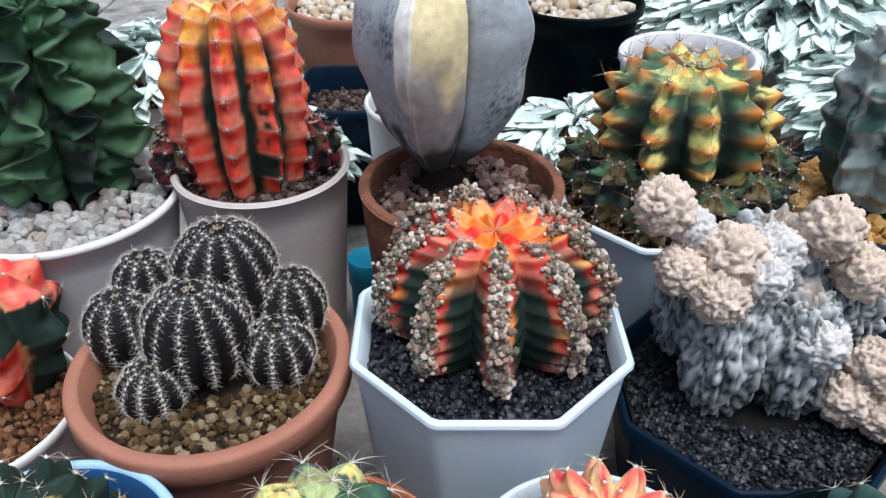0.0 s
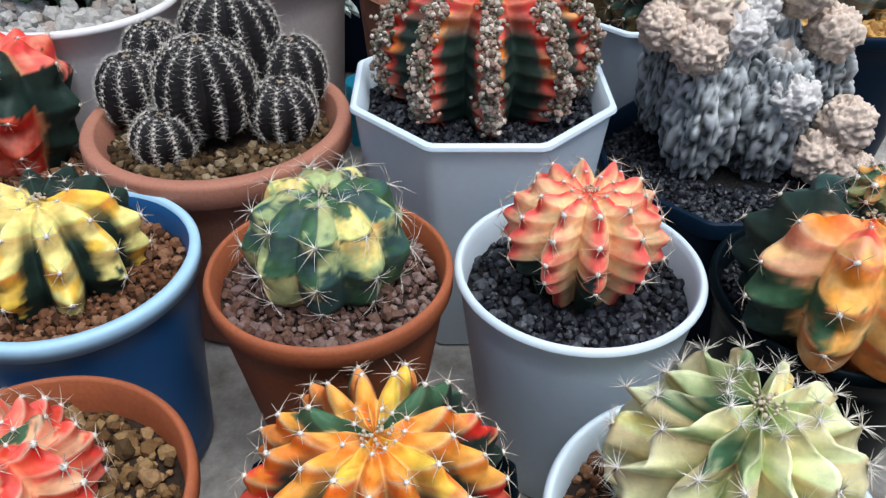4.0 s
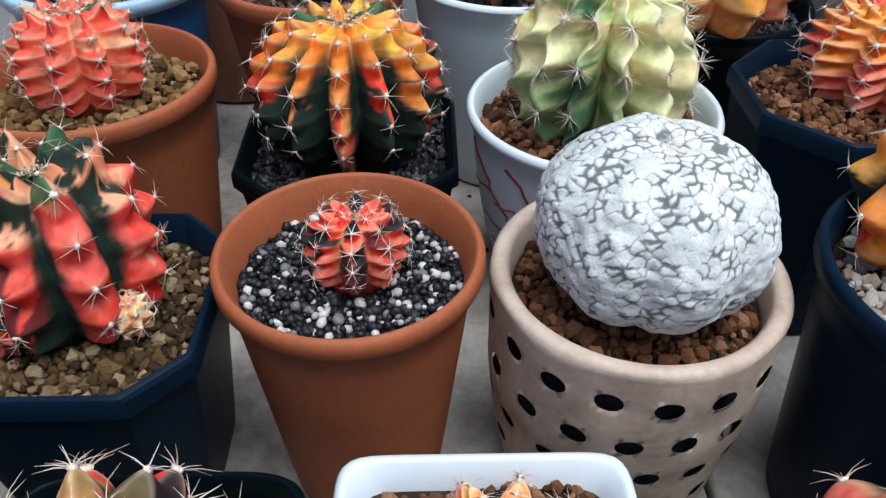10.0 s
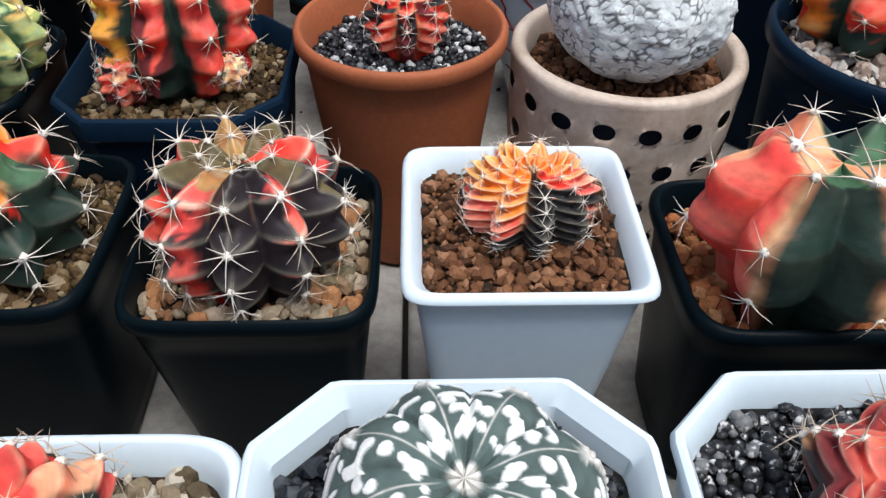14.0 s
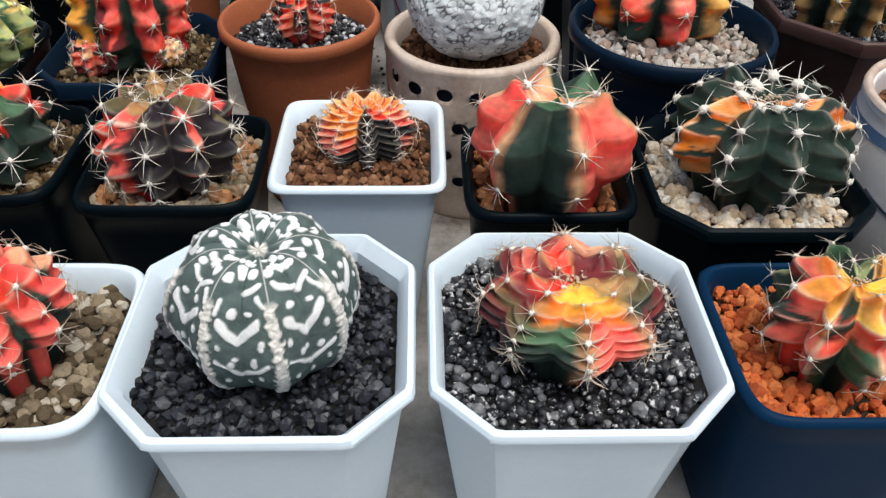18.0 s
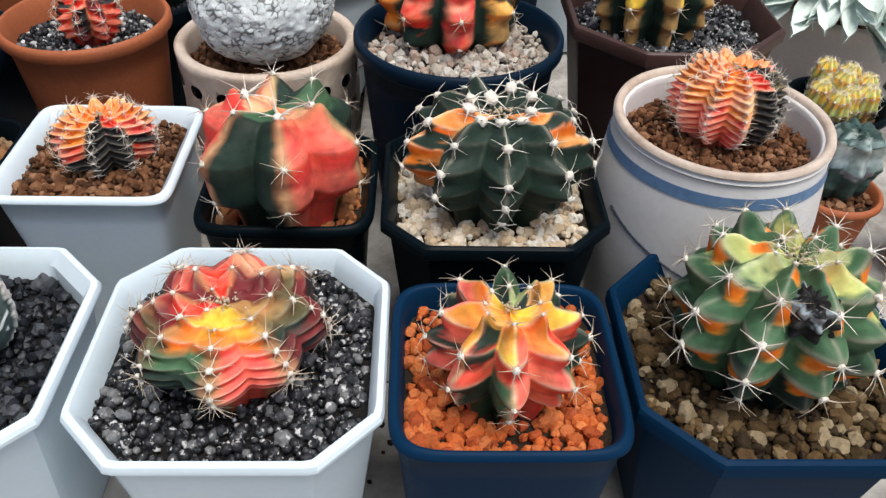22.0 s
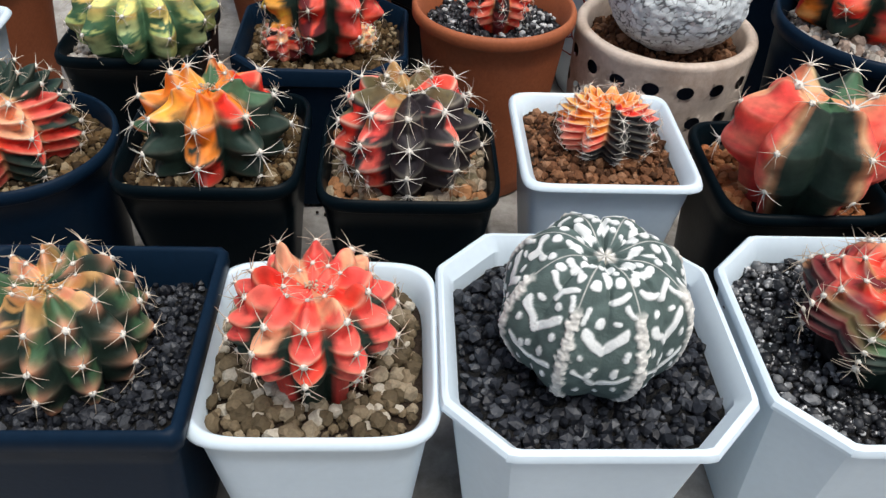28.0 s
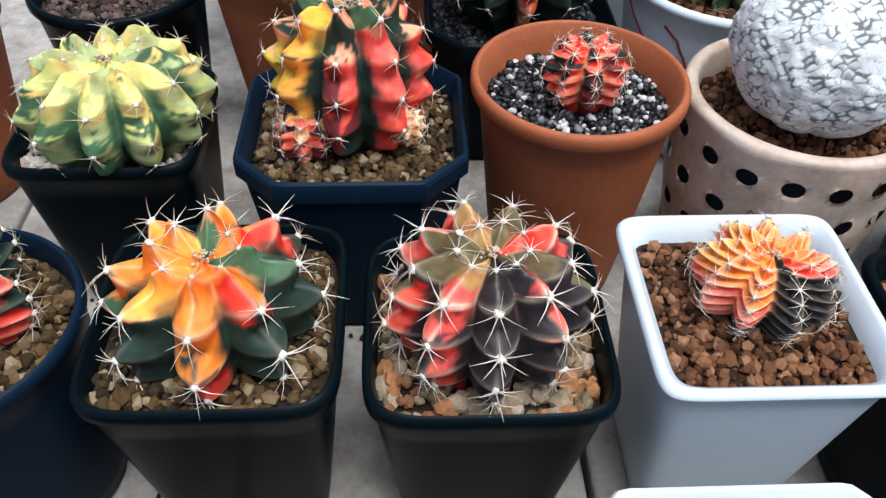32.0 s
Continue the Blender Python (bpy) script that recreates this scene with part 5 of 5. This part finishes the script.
# dark clustered cactus in the terracotta bowl
t, p = pot_of("clustered dark cactus with white spine rows in a terracotta bowl", "round", -0.133, 0.338, 0.080, 0.892, "terracotta_pale", base=0.72, lip=0.006, lip_h=0.016, wall=0.008)
fill(t, "round", 0.0665, 0, 0.878, "grit", 0.0052, 66, True, 0.03, -0.133, 0.35, singles=40)
for i, (x, y, z, R, hh) in enumerate(((-0.138, 0.340, 0.909, 0.0305, 0.031), (-0.128, 0.374, 0.924, 0.031, 0.033), (-0.187, 0.356, 0.900, 0.0225, 0.023), (-0.090, 0.370, 0.905, 0.021, 0.023),
                                     (-0.094, 0.341, 0.894, 0.021, 0.019), (-0.160, 0.316, 0.889, 0.019, 0.016), (-0.178, 0.380, 0.908, 0.021, 0.026))):
    cactus_on(t, x, y, z, R, hh, ribs=13 if R > 0.025 else 10, nub=19 if R > 0.025 else 13, name="cactus", spines="comb", colours=["kkkk"], patch=0.2, seed=100 + i, depth=0.22, nubs=0.05, sharp=1.5, cell=0.2,
              spine_low=0.05, dimple=0.06, edge=0.06)

# eight-sided white pot: orange cactus crusted with offsets
t, p = pot_of("orange ribbed cactus crusted with tiny offsets in a white pot", "octagon", 0.026, 0.343, 0.0765, 0.912, "white_plastic", base=0.80, lip=0.003, lip_h=0.005, wall=0.004)
fill(t, "octagon", 0.0680, 0, 0.896, "black_stone", 0.0042, 67, True, 0.04, 0.031, 0.36, singles=40, soil="soil_black")
body = cactus_on(t, 0.0285, 0.360, 0.9245, 0.0622, 0.0466, ribs=9, nub=11, spines=None, colours=["prorro", "rrorRr", "rrroRo"], patch=0.25, seed=110, depth=0.34, nubs=0.20, line=0.35, furrow="g", moat=0.27, sharp=1.8, phase=0.0)
stones("offset_skin", [(0.32, 0.25, 0.19), (0.50, 0.44, 0.36), (0.20, 0.14, 0.10), (0.16, 0.16, 0.11), (0.64, 0.56, 0.48), (0.40, 0.27, 0.21)], 0.8)
rng = np.random.default_rng(4)
_, _, _, ar = rib_body(0.0622, 0.0466, 9, 40, seed=110, depth=0.34, nubs=0.09, sharp=2.0)
for rib in range(9):
    pl, szs = [], []
    for pnt, nrm, w in ar:
        a = (math.atan2(pnt[1], pnt[0]) + math.pi / 2) % (2 * math.pi) / (2 * math.pi) * 9
        if abs((a - rib + 4.5) % 9 - 4.5) > 0.4 or w < 0.18 or w > 0.88:
            continue
        for _ in range(34 if w < 0.72 else 14):
            pl.append(pnt + nrm * 0.0012 + rng.normal(size=3) * np.array([0.0026, 0.0026, 0.0018]))
            szs.append(rng.uniform(0.0009, 0.0022))
    v, f = pebble_cloud(rng, np.array(pl), np.array(szs), True, 1)
    ob = put("offset_crust", mesh_from("offset_crust", v, f.tolist(), "offset_skin", smooth=False), body)
    tagged(ob, kind="stuff")
prick(body, [q for q in ar if 0.2 < q[2] < 0.95][::3], SP["fine"], 3, 0.2)

# grey monstrous cactus in the black eight-sided pot
t, p = pot_of("grey-green lumpy cactus with tan woolly tips in a black pot", "octagon", 0.188, 0.350, 0.084, 0.862, "navy_plastic", base=0.80, lip=0.004, lip_h=0.012)
fill(t, "octagon", 0.0750, 0, 0.850, "black_stone", 0.0040, 68, True, 0.04, 0.19, 0.36, singles=20, soil="soil_black")


def lump_fn(R, h, seed):
    def fn(U, W):
        V, p, du, ru = ball(R, h, 6, 0.12, -0.9, U, W, seed, seed, 0.0, 1.2)
        q = np.stack([p[..., 0], p[..., 1], p[..., 2] * 0.6], -1)
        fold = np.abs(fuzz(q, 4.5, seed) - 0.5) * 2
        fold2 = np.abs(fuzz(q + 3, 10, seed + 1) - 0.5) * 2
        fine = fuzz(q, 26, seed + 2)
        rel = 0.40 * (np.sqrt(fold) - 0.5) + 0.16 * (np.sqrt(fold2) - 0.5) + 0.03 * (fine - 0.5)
        n = p / np.linalg.norm(p, axis=-1)[..., None]
        ang = U - math.pi / 2 + seed
        out = np.stack([np.cos(ang) * np.hypot(n[..., 0], n[..., 1]), np.sin(ang) * np.hypot(n[..., 0], n[..., 1]), n[..., 2]], -1)
        V = V + out * (rel * R)[..., None]
        # chalk white on the ridges; the near black in the folds is painted shade
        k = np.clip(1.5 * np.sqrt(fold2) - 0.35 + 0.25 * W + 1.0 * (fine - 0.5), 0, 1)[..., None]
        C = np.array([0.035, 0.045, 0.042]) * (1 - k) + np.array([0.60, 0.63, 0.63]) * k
        tan = np.clip((W - 0.80) / 0.2, 0, 1)[..., None]
        return V, C * (1 - tan) + np.array([0.52, 0.42, 0.34]) * tan
    return fn


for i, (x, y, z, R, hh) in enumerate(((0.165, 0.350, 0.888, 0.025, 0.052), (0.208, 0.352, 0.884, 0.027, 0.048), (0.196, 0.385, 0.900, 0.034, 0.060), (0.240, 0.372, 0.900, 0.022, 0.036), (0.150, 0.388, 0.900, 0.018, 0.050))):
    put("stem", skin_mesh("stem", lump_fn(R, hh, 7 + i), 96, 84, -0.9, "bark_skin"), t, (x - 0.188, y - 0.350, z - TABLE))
for x, y, z, R, m in ((0.121, 0.368, 0.975, 0.0175, "tan_wool"), (0.138, 0.366, 0.962, 0.0135, "pale_wool"), (0.131, 0.352, 0.943, 0.0155, "tan_wool"), (0.158, 0.355, 0.951, 0.0200, "tan_wool"),
                      (0.151, 0.340, 0.935, 0.0170, "tan_wool"), (0.186, 0.362, 0.948, 0.0170, "pale_wool"), (0.214, 0.365, 0.962, 0.0185, "tan_wool"), (0.237, 0.360, 0.936, 0.0170, "tan_wool"),
                      (0.233, 0.326, 0.871, 0.0170, "tan_wool"), (0.246, 0.330, 0.891, 0.0175, "tan_wool"), (0.252, 0.318, 0.864, 0.0150, "tan_wool"), (0.176, 0.350, 0.941, 0.0170, "pale_wool"), (0.212, 0.338, 0.903, 0.0175, "pale_wool")):
    def head(U, W):
        A = (W - 0.5) * math.pi * 0.98
        p = np.stack([np.cos(U) * np.cos(A), np.sin(U) * np.cos(A), np.sin(A)], -1)
        s = x * 97 + z * 31
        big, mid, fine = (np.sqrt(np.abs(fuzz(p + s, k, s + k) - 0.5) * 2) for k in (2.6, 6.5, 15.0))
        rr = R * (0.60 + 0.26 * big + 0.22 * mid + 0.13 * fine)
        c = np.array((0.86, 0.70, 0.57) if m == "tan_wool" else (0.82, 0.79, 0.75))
        # wool colour dimmed in the creases of the relief, as painted shade
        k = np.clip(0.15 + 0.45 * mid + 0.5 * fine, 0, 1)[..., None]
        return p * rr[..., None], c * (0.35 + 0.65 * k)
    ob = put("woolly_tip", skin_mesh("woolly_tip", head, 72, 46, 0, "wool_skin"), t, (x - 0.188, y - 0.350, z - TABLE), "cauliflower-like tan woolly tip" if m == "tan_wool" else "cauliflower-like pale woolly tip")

# crinkled green cactus in the white bowl
t, p = pot_of("crinkled dark green cactus in a white bowl of pale stones", "round", -0.271, 0.486, 0.082, 0.916, "white_ceramic", base=0.66, lip=0.003, lip_h=0.006, wall=0.004)
fill(t, "round", 0.0745, 0, 0.906, "grey_stone", 0.0085, 69, True, 0.035, -0.279, 0.51, singles=26)
cactus_on(t, -0.279, 0.515, 0.972, 0.060, 0.086, ribs=9, nub=11, spines=None, colours=["GGgG", "gGGG", "GGGb"], patch=0.5, seed=120, depth=0.55, nubs=0.0, chev=0.0, sharp=1.0, column=0.25, wavy=0.34, twist=0.3, edge=0.10, cell=0.1, ruffle=0.10, crinkle=6.0)

# bishop's-cap cactus in the rough clay pot
t, p = pot_of("grey and yellow four-ribbed cactus in a rough brown clay pot", "round", 0.013, 0.482, 0.072, 0.928, "terracotta_rough", base=0.80, lip=0.001, lip_h=0.004, wall=0.007)
fill(t, "round", 0.064, 0, 0.914, "mauve_stone", 0.0075, 70, True, 0.025, 0.0, 0.51, singles=30)


def cap_fn(U, W):
    """Four broad keeled ribs, narrow at the foot: grey flecked skin, pale keels, one yellow panel beside a crest
    painted cream as if lit.
    """
    a0 = math.asin(-0.92)
    A = a0 + (math.pi / 2 - a0) * W
    ca, sa = np.clip(np.cos(A), 0, 1) ** 0.86, np.sin(A)
    ru = U * 4 / (2 * np.pi)
    du = (ru + 0.5) % 1.0 - 0.5
    rib, two = np.floor(ru + 0.5).astype(int) % 4, np.abs(2 * du)
    p = np.stack([np.cos(U) * ca, np.sin(U) * ca, sa], -1)
    wob = fuzz(p, 3.0, 121) - 0.5
    fac = 1.04 - 0.34 * np.sqrt(two ** 2.1 + 0.0006) - 0.05 * np.clip((two - 0.93) / 0.07, 0, 1) + 0.10 * wob
    rr = 0.0660 * ca * fac * (1 - 0.52 * np.clip(0.60 - W, 0, 1))
    z = 0.080 * sa * (1 + 0.06 * wob) - 0.016 * two * np.clip(sa, 0, 1) ** 2 - 0.016 * np.exp(-(np.cos(A) / 0.25) ** 2)
    ang = U - math.pi / 2 - 0.32 + 0.10 * (fuzz(np.stack([W * 3, rib * 2.3, 0 * W], -1), 1.0, 122) - 0.5)
    V = np.stack([rr * np.cos(ang), rr * np.sin(ang), z], -1)
    k = np.clip(fuzz(p, 2.2, 123) * 1.4 - 0.2, 0, 1)[..., None]
    C = np.array([0.34, 0.39, 0.42]) * (1 - k) + np.array([0.52, 0.56, 0.58]) * k
    speck = (fuzz(p, 46.0, 124) > 0.60) * np.clip(fuzz(p, 3.5, 125) * 2.4 - 0.8, 0, 1)
    C = C * (1 - 0.6 * speck[..., None])
    high = np.clip((W + (fuzz(p, 5.0, 126) - 0.5) * 0.2 - 0.36) / 0.10, 0, 1)
    # cream: the brightness of the lit front crest, put into the colour
    cream = ((rib == 0) & (du > -0.10) & (du < 0.02)) * 1.0
    yellow = ((rib == 0) & (du >= 0.02)) * 1.0
    mauve = np.array([0.42, 0.38, 0.36])
    for on, c in ((cream, np.array([0.86, 0.83, 0.77])), (yellow, np.array([0.84, 0.72, 0.42]) * (0.85 + 0.3 * k))):
        w = on[..., None]
        C = C * (1 - w) + w * (mauve + (c - mauve) * high[..., None])
    foot = np.clip((0.22 + (fuzz(p, 6.0, 127) - 0.5) * 0.25 - W) / 0.10, 0, 1)[..., None]
    C = C + (np.array([0.030, 0.045, 0.032]) - C) * foot * 0.85
    keel = np.exp(-(du / 0.012) ** 2) * (0.55 + 0.6 * fuzz(p, 20.0, 128)) * np.clip(W / 0.2, 0, 1)
    C = C + (np.array([0.66, 0.62, 0.56]) - C) * np.clip(keel, 0, 1)[..., None]
    # furrow bottoms darkened to a quarter: crease shade put into the colour
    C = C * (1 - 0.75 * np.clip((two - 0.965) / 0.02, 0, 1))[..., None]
    return V, C


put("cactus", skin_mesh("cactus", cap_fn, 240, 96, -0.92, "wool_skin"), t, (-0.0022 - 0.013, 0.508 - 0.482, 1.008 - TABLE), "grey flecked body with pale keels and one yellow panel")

# grey cactus in the dark blue pot
t, p = pot_of("grey-green white-lined cactus in a dark blue pot of yellow gravel", "round", 0.318, 0.512, 0.075, 0.900, "navy_plastic", base=0.8, lip=0.004, lip_h=0.010)
fill(t, "round", 0.067, 0, 0.890, "yellow_stone", 0.0080, 71, True, 0.025, 0.315, 0.51, singles=30)
cactus_on(t, 0.318, 0.512, 0.955, 0.042, 0.074, ribs=6, nub=7, spines=None, colours=["sbsb", "bsse", "sbsb"], patch=0.6, seed=122, depth=0.34, nubs=0.2, sharp=1.2, column=0.25, line=0.9, edge=0.6, wavy=0.16)

# white square pot at the far left
t, p = pot_of("white square plastic pot of brown gravel with a small cactus", "square", -0.352, -0.085, 0.047, 0.860, "white_plastic", 0.006, base=0.72, lip=0.004, lip_h=0.005)
fill(t, "square", 0.040, 0.006, 0.853, "brown_stone", 0.0052, 72, True, 0.01, -0.36, -0.08, singles=24)
cactus_on(t, -0.362, -0.080, 0.860, 0.020, 0.018, ribs=9, nub=5, spines="mid", colours=["pPOG", "gPtO"], patch=0.3, seed=123, depth=0.34, nubs=0.25, line=0.3)

# two more pots at the left end of the rows
t, p = pot_of("terracotta pot of dark grit at the end of the row", "round", -0.374, 0.030, 0.062, 0.862, "terracotta", base=0.74, lip=0.003, lip_h=0.010, category="plant pot")
fill(t, "round", 0.054, 0, 0.848, "soil_stone", 0.0050, 77, True, singles=24)
t, p = pot_of("round black plastic pot of dark grit", "round", -0.263, 0.090, 0.052, 0.852, "black_plastic", base=0.80, lip=0.003, lip_h=0.008, category="plant pot")
fill(t, "round", 0.046, 0, 0.842, "soil_stone", 0.0046, 78, True, singles=24)

t, p = pot_of("white plastic pot of brown grit beside a black pot", "round", 0.3235, 0.205, 0.060, 0.882, "white_plastic", base=0.74, lip=0.003, lip_h=0.006, category="plant pot")
fill(t, "round", 0.052, 0, 0.870, "brown_stone", 0.0055, 86, True, singles=24)

# ---- things behind the rows ----
# dark pot added to give the deep teal shadow in this gap
t, p = pot_of("tall dark plastic pot of dark grit, standing in for shadow behind the rows", "square", -0.085, 0.755, 0.062, 0.885, "navy_plastic", 0.010, category="pot", base=0.85, lip=0.003, lip_h=0.010)
fill(t, "square", 0.055, 0.009, 0.860, "soil_stone", 0.006, 76, True, singles=20)
t, p = pot_of("shallow brown clay bowl of white gravel", "round", -0.105, 0.90, 0.075, 0.930, "terracotta_pale", category="bowl", base=0.7, lip=0.004, lip_h=0.012)
fill(t, "round", 0.066, 0, 0.922, "white_stone", 0.008, 73, False, singles=20)
t, p = pot_of("round black plastic bowl of white stones", "round", 0.158, 0.935, 0.080, 0.922, "black_plastic", category="bowl", base=0.75, lip=0.005, lip_h=0.012)
fill(t, "round", 0.070, 0, 0.912, "white_stone", 0.012, 74, False, singles=20)
t, p = pot_of("round white ceramic pot of pale stones", "round", 0.264, 0.812, 0.075, 0.900, "white_ceramic", category="pot", base=0.8, lip=0.003, lip_h=0.010, wall=0.008)
fill(t, "round", 0.063, 0, 0.885, "pale_stone", 0.010, 75, False, singles=10)
t, p = pot_of("tall pale grey-white plastic pot of dark soil", "round", -0.008, 0.632, 0.060, 0.925, "white_ceramic", category="pot", base=0.86, lip=0.002, lip_h=0.006)
fill(t, "round", 0.053, 0, 0.910, "soil_stone", 0.006, 79, True, singles=10)


def leafy(x, y, z, R, count, size, seed, label, pot_mat="clay_grey", pot_h=0.09, flat=0.5):
    """A low mound of small pale leaves on a pot of soil."""
    rg = np.random.default_rng(seed)
    t, p = pot_of(label, "round", x, y, R * 0.9, z, pot_mat, category="plant", base=0.8, lip=0.003, lip_h=0.008)
    fill(t, "round", R * 0.9 - 0.008, 0, z - 0.008, "brown_stone", 0.006, seed, True, singles=0)
    lv = [(0.0, 0.05), (0.3, 0.8), (0.65, 1.0), (0.9, 0.55), (1.0, 0.03)]
    me_l = []
    for s in range(4):
        vs, fs = [], []
        for k, (u, w) in enumerate(lv):
            for q in (-1, -0.4, 0.4, 1):
                vs.append((u * size, q * w * size * 0.22, -0.5 * u * u * size + (abs(q) - 0.4) * 0.16 * size + rg.uniform(-0.02, 0.02) * size))
        for k in range(4):
            for q in range(3):
                fs.append([k * 4 + q, k * 4 + q + 1, k * 4 + q + 5, k * 4 + q + 4])
        b = len(vs)
        vs += [(a, c, d - 0.0012) for a, c, d in vs]
        fs += [[i + b for i in f[::-1]] for f in fs]
        me_l.append(mesh_from("leaf", vs, fs, "silver_leaf"))
    rest_v, rest_f, base = [], [], 0
    for i in range(int(count * 1.5)):
        a, r = rg.uniform(0, 6.283), R * math.sqrt(rg.uniform(0, 1)) * 0.95
        at = (r * math.cos(a), r * math.sin(a), z - TABLE + 0.004 + (1 - (r / R) ** 2) * R * flat * rg.uniform(0.3, 1))
        turn = (rg.uniform(-0.4, 0.4), rg.uniform(-0.55, 0.05), a + rg.uniform(-0.8, 0.8))
        me = me_l[int(rg.integers(4))]
        if i < 220:
            put("leaf", me, t, at).rotation_euler = turn
            continue
        m = Matrix.Translation(at) @ Euler(turn).to_matrix().to_4x4()
        rest_v += [tuple(m @ q.co) for q in me.vertices]
        rest_f += [[k + base for k in f.vertices] for f in me.polygons]
        base += len(me.vertices)
    if rest_v:
        tagged(put("foliage", mesh_from("foliage", rest_v, rest_f, "silver_leaf"), t), kind="stuff")


leafy(0.46, 1.02, 0.86, 0.20, 1000, 0.048, 81, "mound of pale silver-green leaves in a grey pot")
leafy(0.50, 0.72, 0.86, 0.13, 480, 0.042, 82, "low silver-leaved plant in a grey pot")
leafy(0.128, 0.70, 0.84, 0.075, 240, 0.034, 83, "small silver-leaved plant behind the cactus pots")
leafy(-0.30, 0.82, 0.87, 0.10, 200, 0.036, 84, "silver-green leafy plant behind the tall cactus")
leafy(-0.16, 0.70, 0.84, 0.06, 70, 0.04, 85, "dark pot of silver-green leaves", "black_plastic")
leafy(0.545, 0.11, 0.83, 0.07, 90, 0.045, 86, "pale grey-leaved plant in a clay pot")

# small things beyond the striped pot
t, p = pot_of("yellow clustered cactus in a small black pot", "round", 0.478, -0.040, 0.036, 0.820, "black_plastic", base=0.8, lip=0.003, lip_h=0.006)
fill(t, "round", 0.030, 0, 0.808, "brown_stone", 0.005, 76, True, singles=10)
for i in range(9):
    a, r = i * 2.4, 0.0078 * math.sqrt(i)
    cactus_on(t, 0.478 + r * math.cos(a), -0.040 + r * math.sin(a), 0.822 + 0.004 * math.cos(i * 2.1), 0.0085, 0.016, ribs=8, nub=4, spines="fine", colours=["tlyY", "nlyl"], patch=0.3, seed=130 + i, depth=0.3, nubs=0.18)
t, p = pot_of("grey-green wavy cactus in a small clay pot", "round", 0.459, -0.108, 0.029, 0.795, "terracotta", base=0.8, lip=0.003, lip_h=0.006)
fill(t, "round", 0.023, 0, 0.790, "brown_stone", 0.005, 77, True, singles=10)
cactus_on(t, 0.459, -0.106, 0.813, 0.020, 0.028, ribs=6, nub=4, spines=None, colours=["besb"], patch=0.4, seed=140, depth=0.4, nubs=0.10, wavy=0.12, edge=0.2)
t, p = pot_of("small orange terracotta pot with a pale cactus", "round", 0.517, -0.138, 0.030, 0.800, "terracotta_pale", base=0.8, lip=0.003, lip_h=0.008)
fill(t, "round", 0.024, 0, 0.795, "tan_stone", 0.005, 78, True, singles=10)
cactus_on(t, 0.517, -0.138, 0.808, 0.017, 0.018, ribs=9, nub=5, spines="fine", colours=["wtcw"], patch=0.4, seed=141, depth=0.3, nubs=0.18)

# blue pipe end between the clay pots
e = thing("water_pipe", -0.066, 0.558, TABLE, "short upright length of bright blue plastic water pipe", "pipe")
v = np.concatenate([np.c_[outline("round", r, 0, 32), np.full(32, z)] for z, r in ((0.0, 0.0150), (0.036, 0.0150), (0.0365, 0.0168), (0.0595, 0.0168), (0.0605, 0.0160), (0.0605, 0.0138), (0.0, 0.0130))])
put("tube", mesh_from("tube", v, grid_faces(7, 32).tolist(), "cyan_plastic"), e)
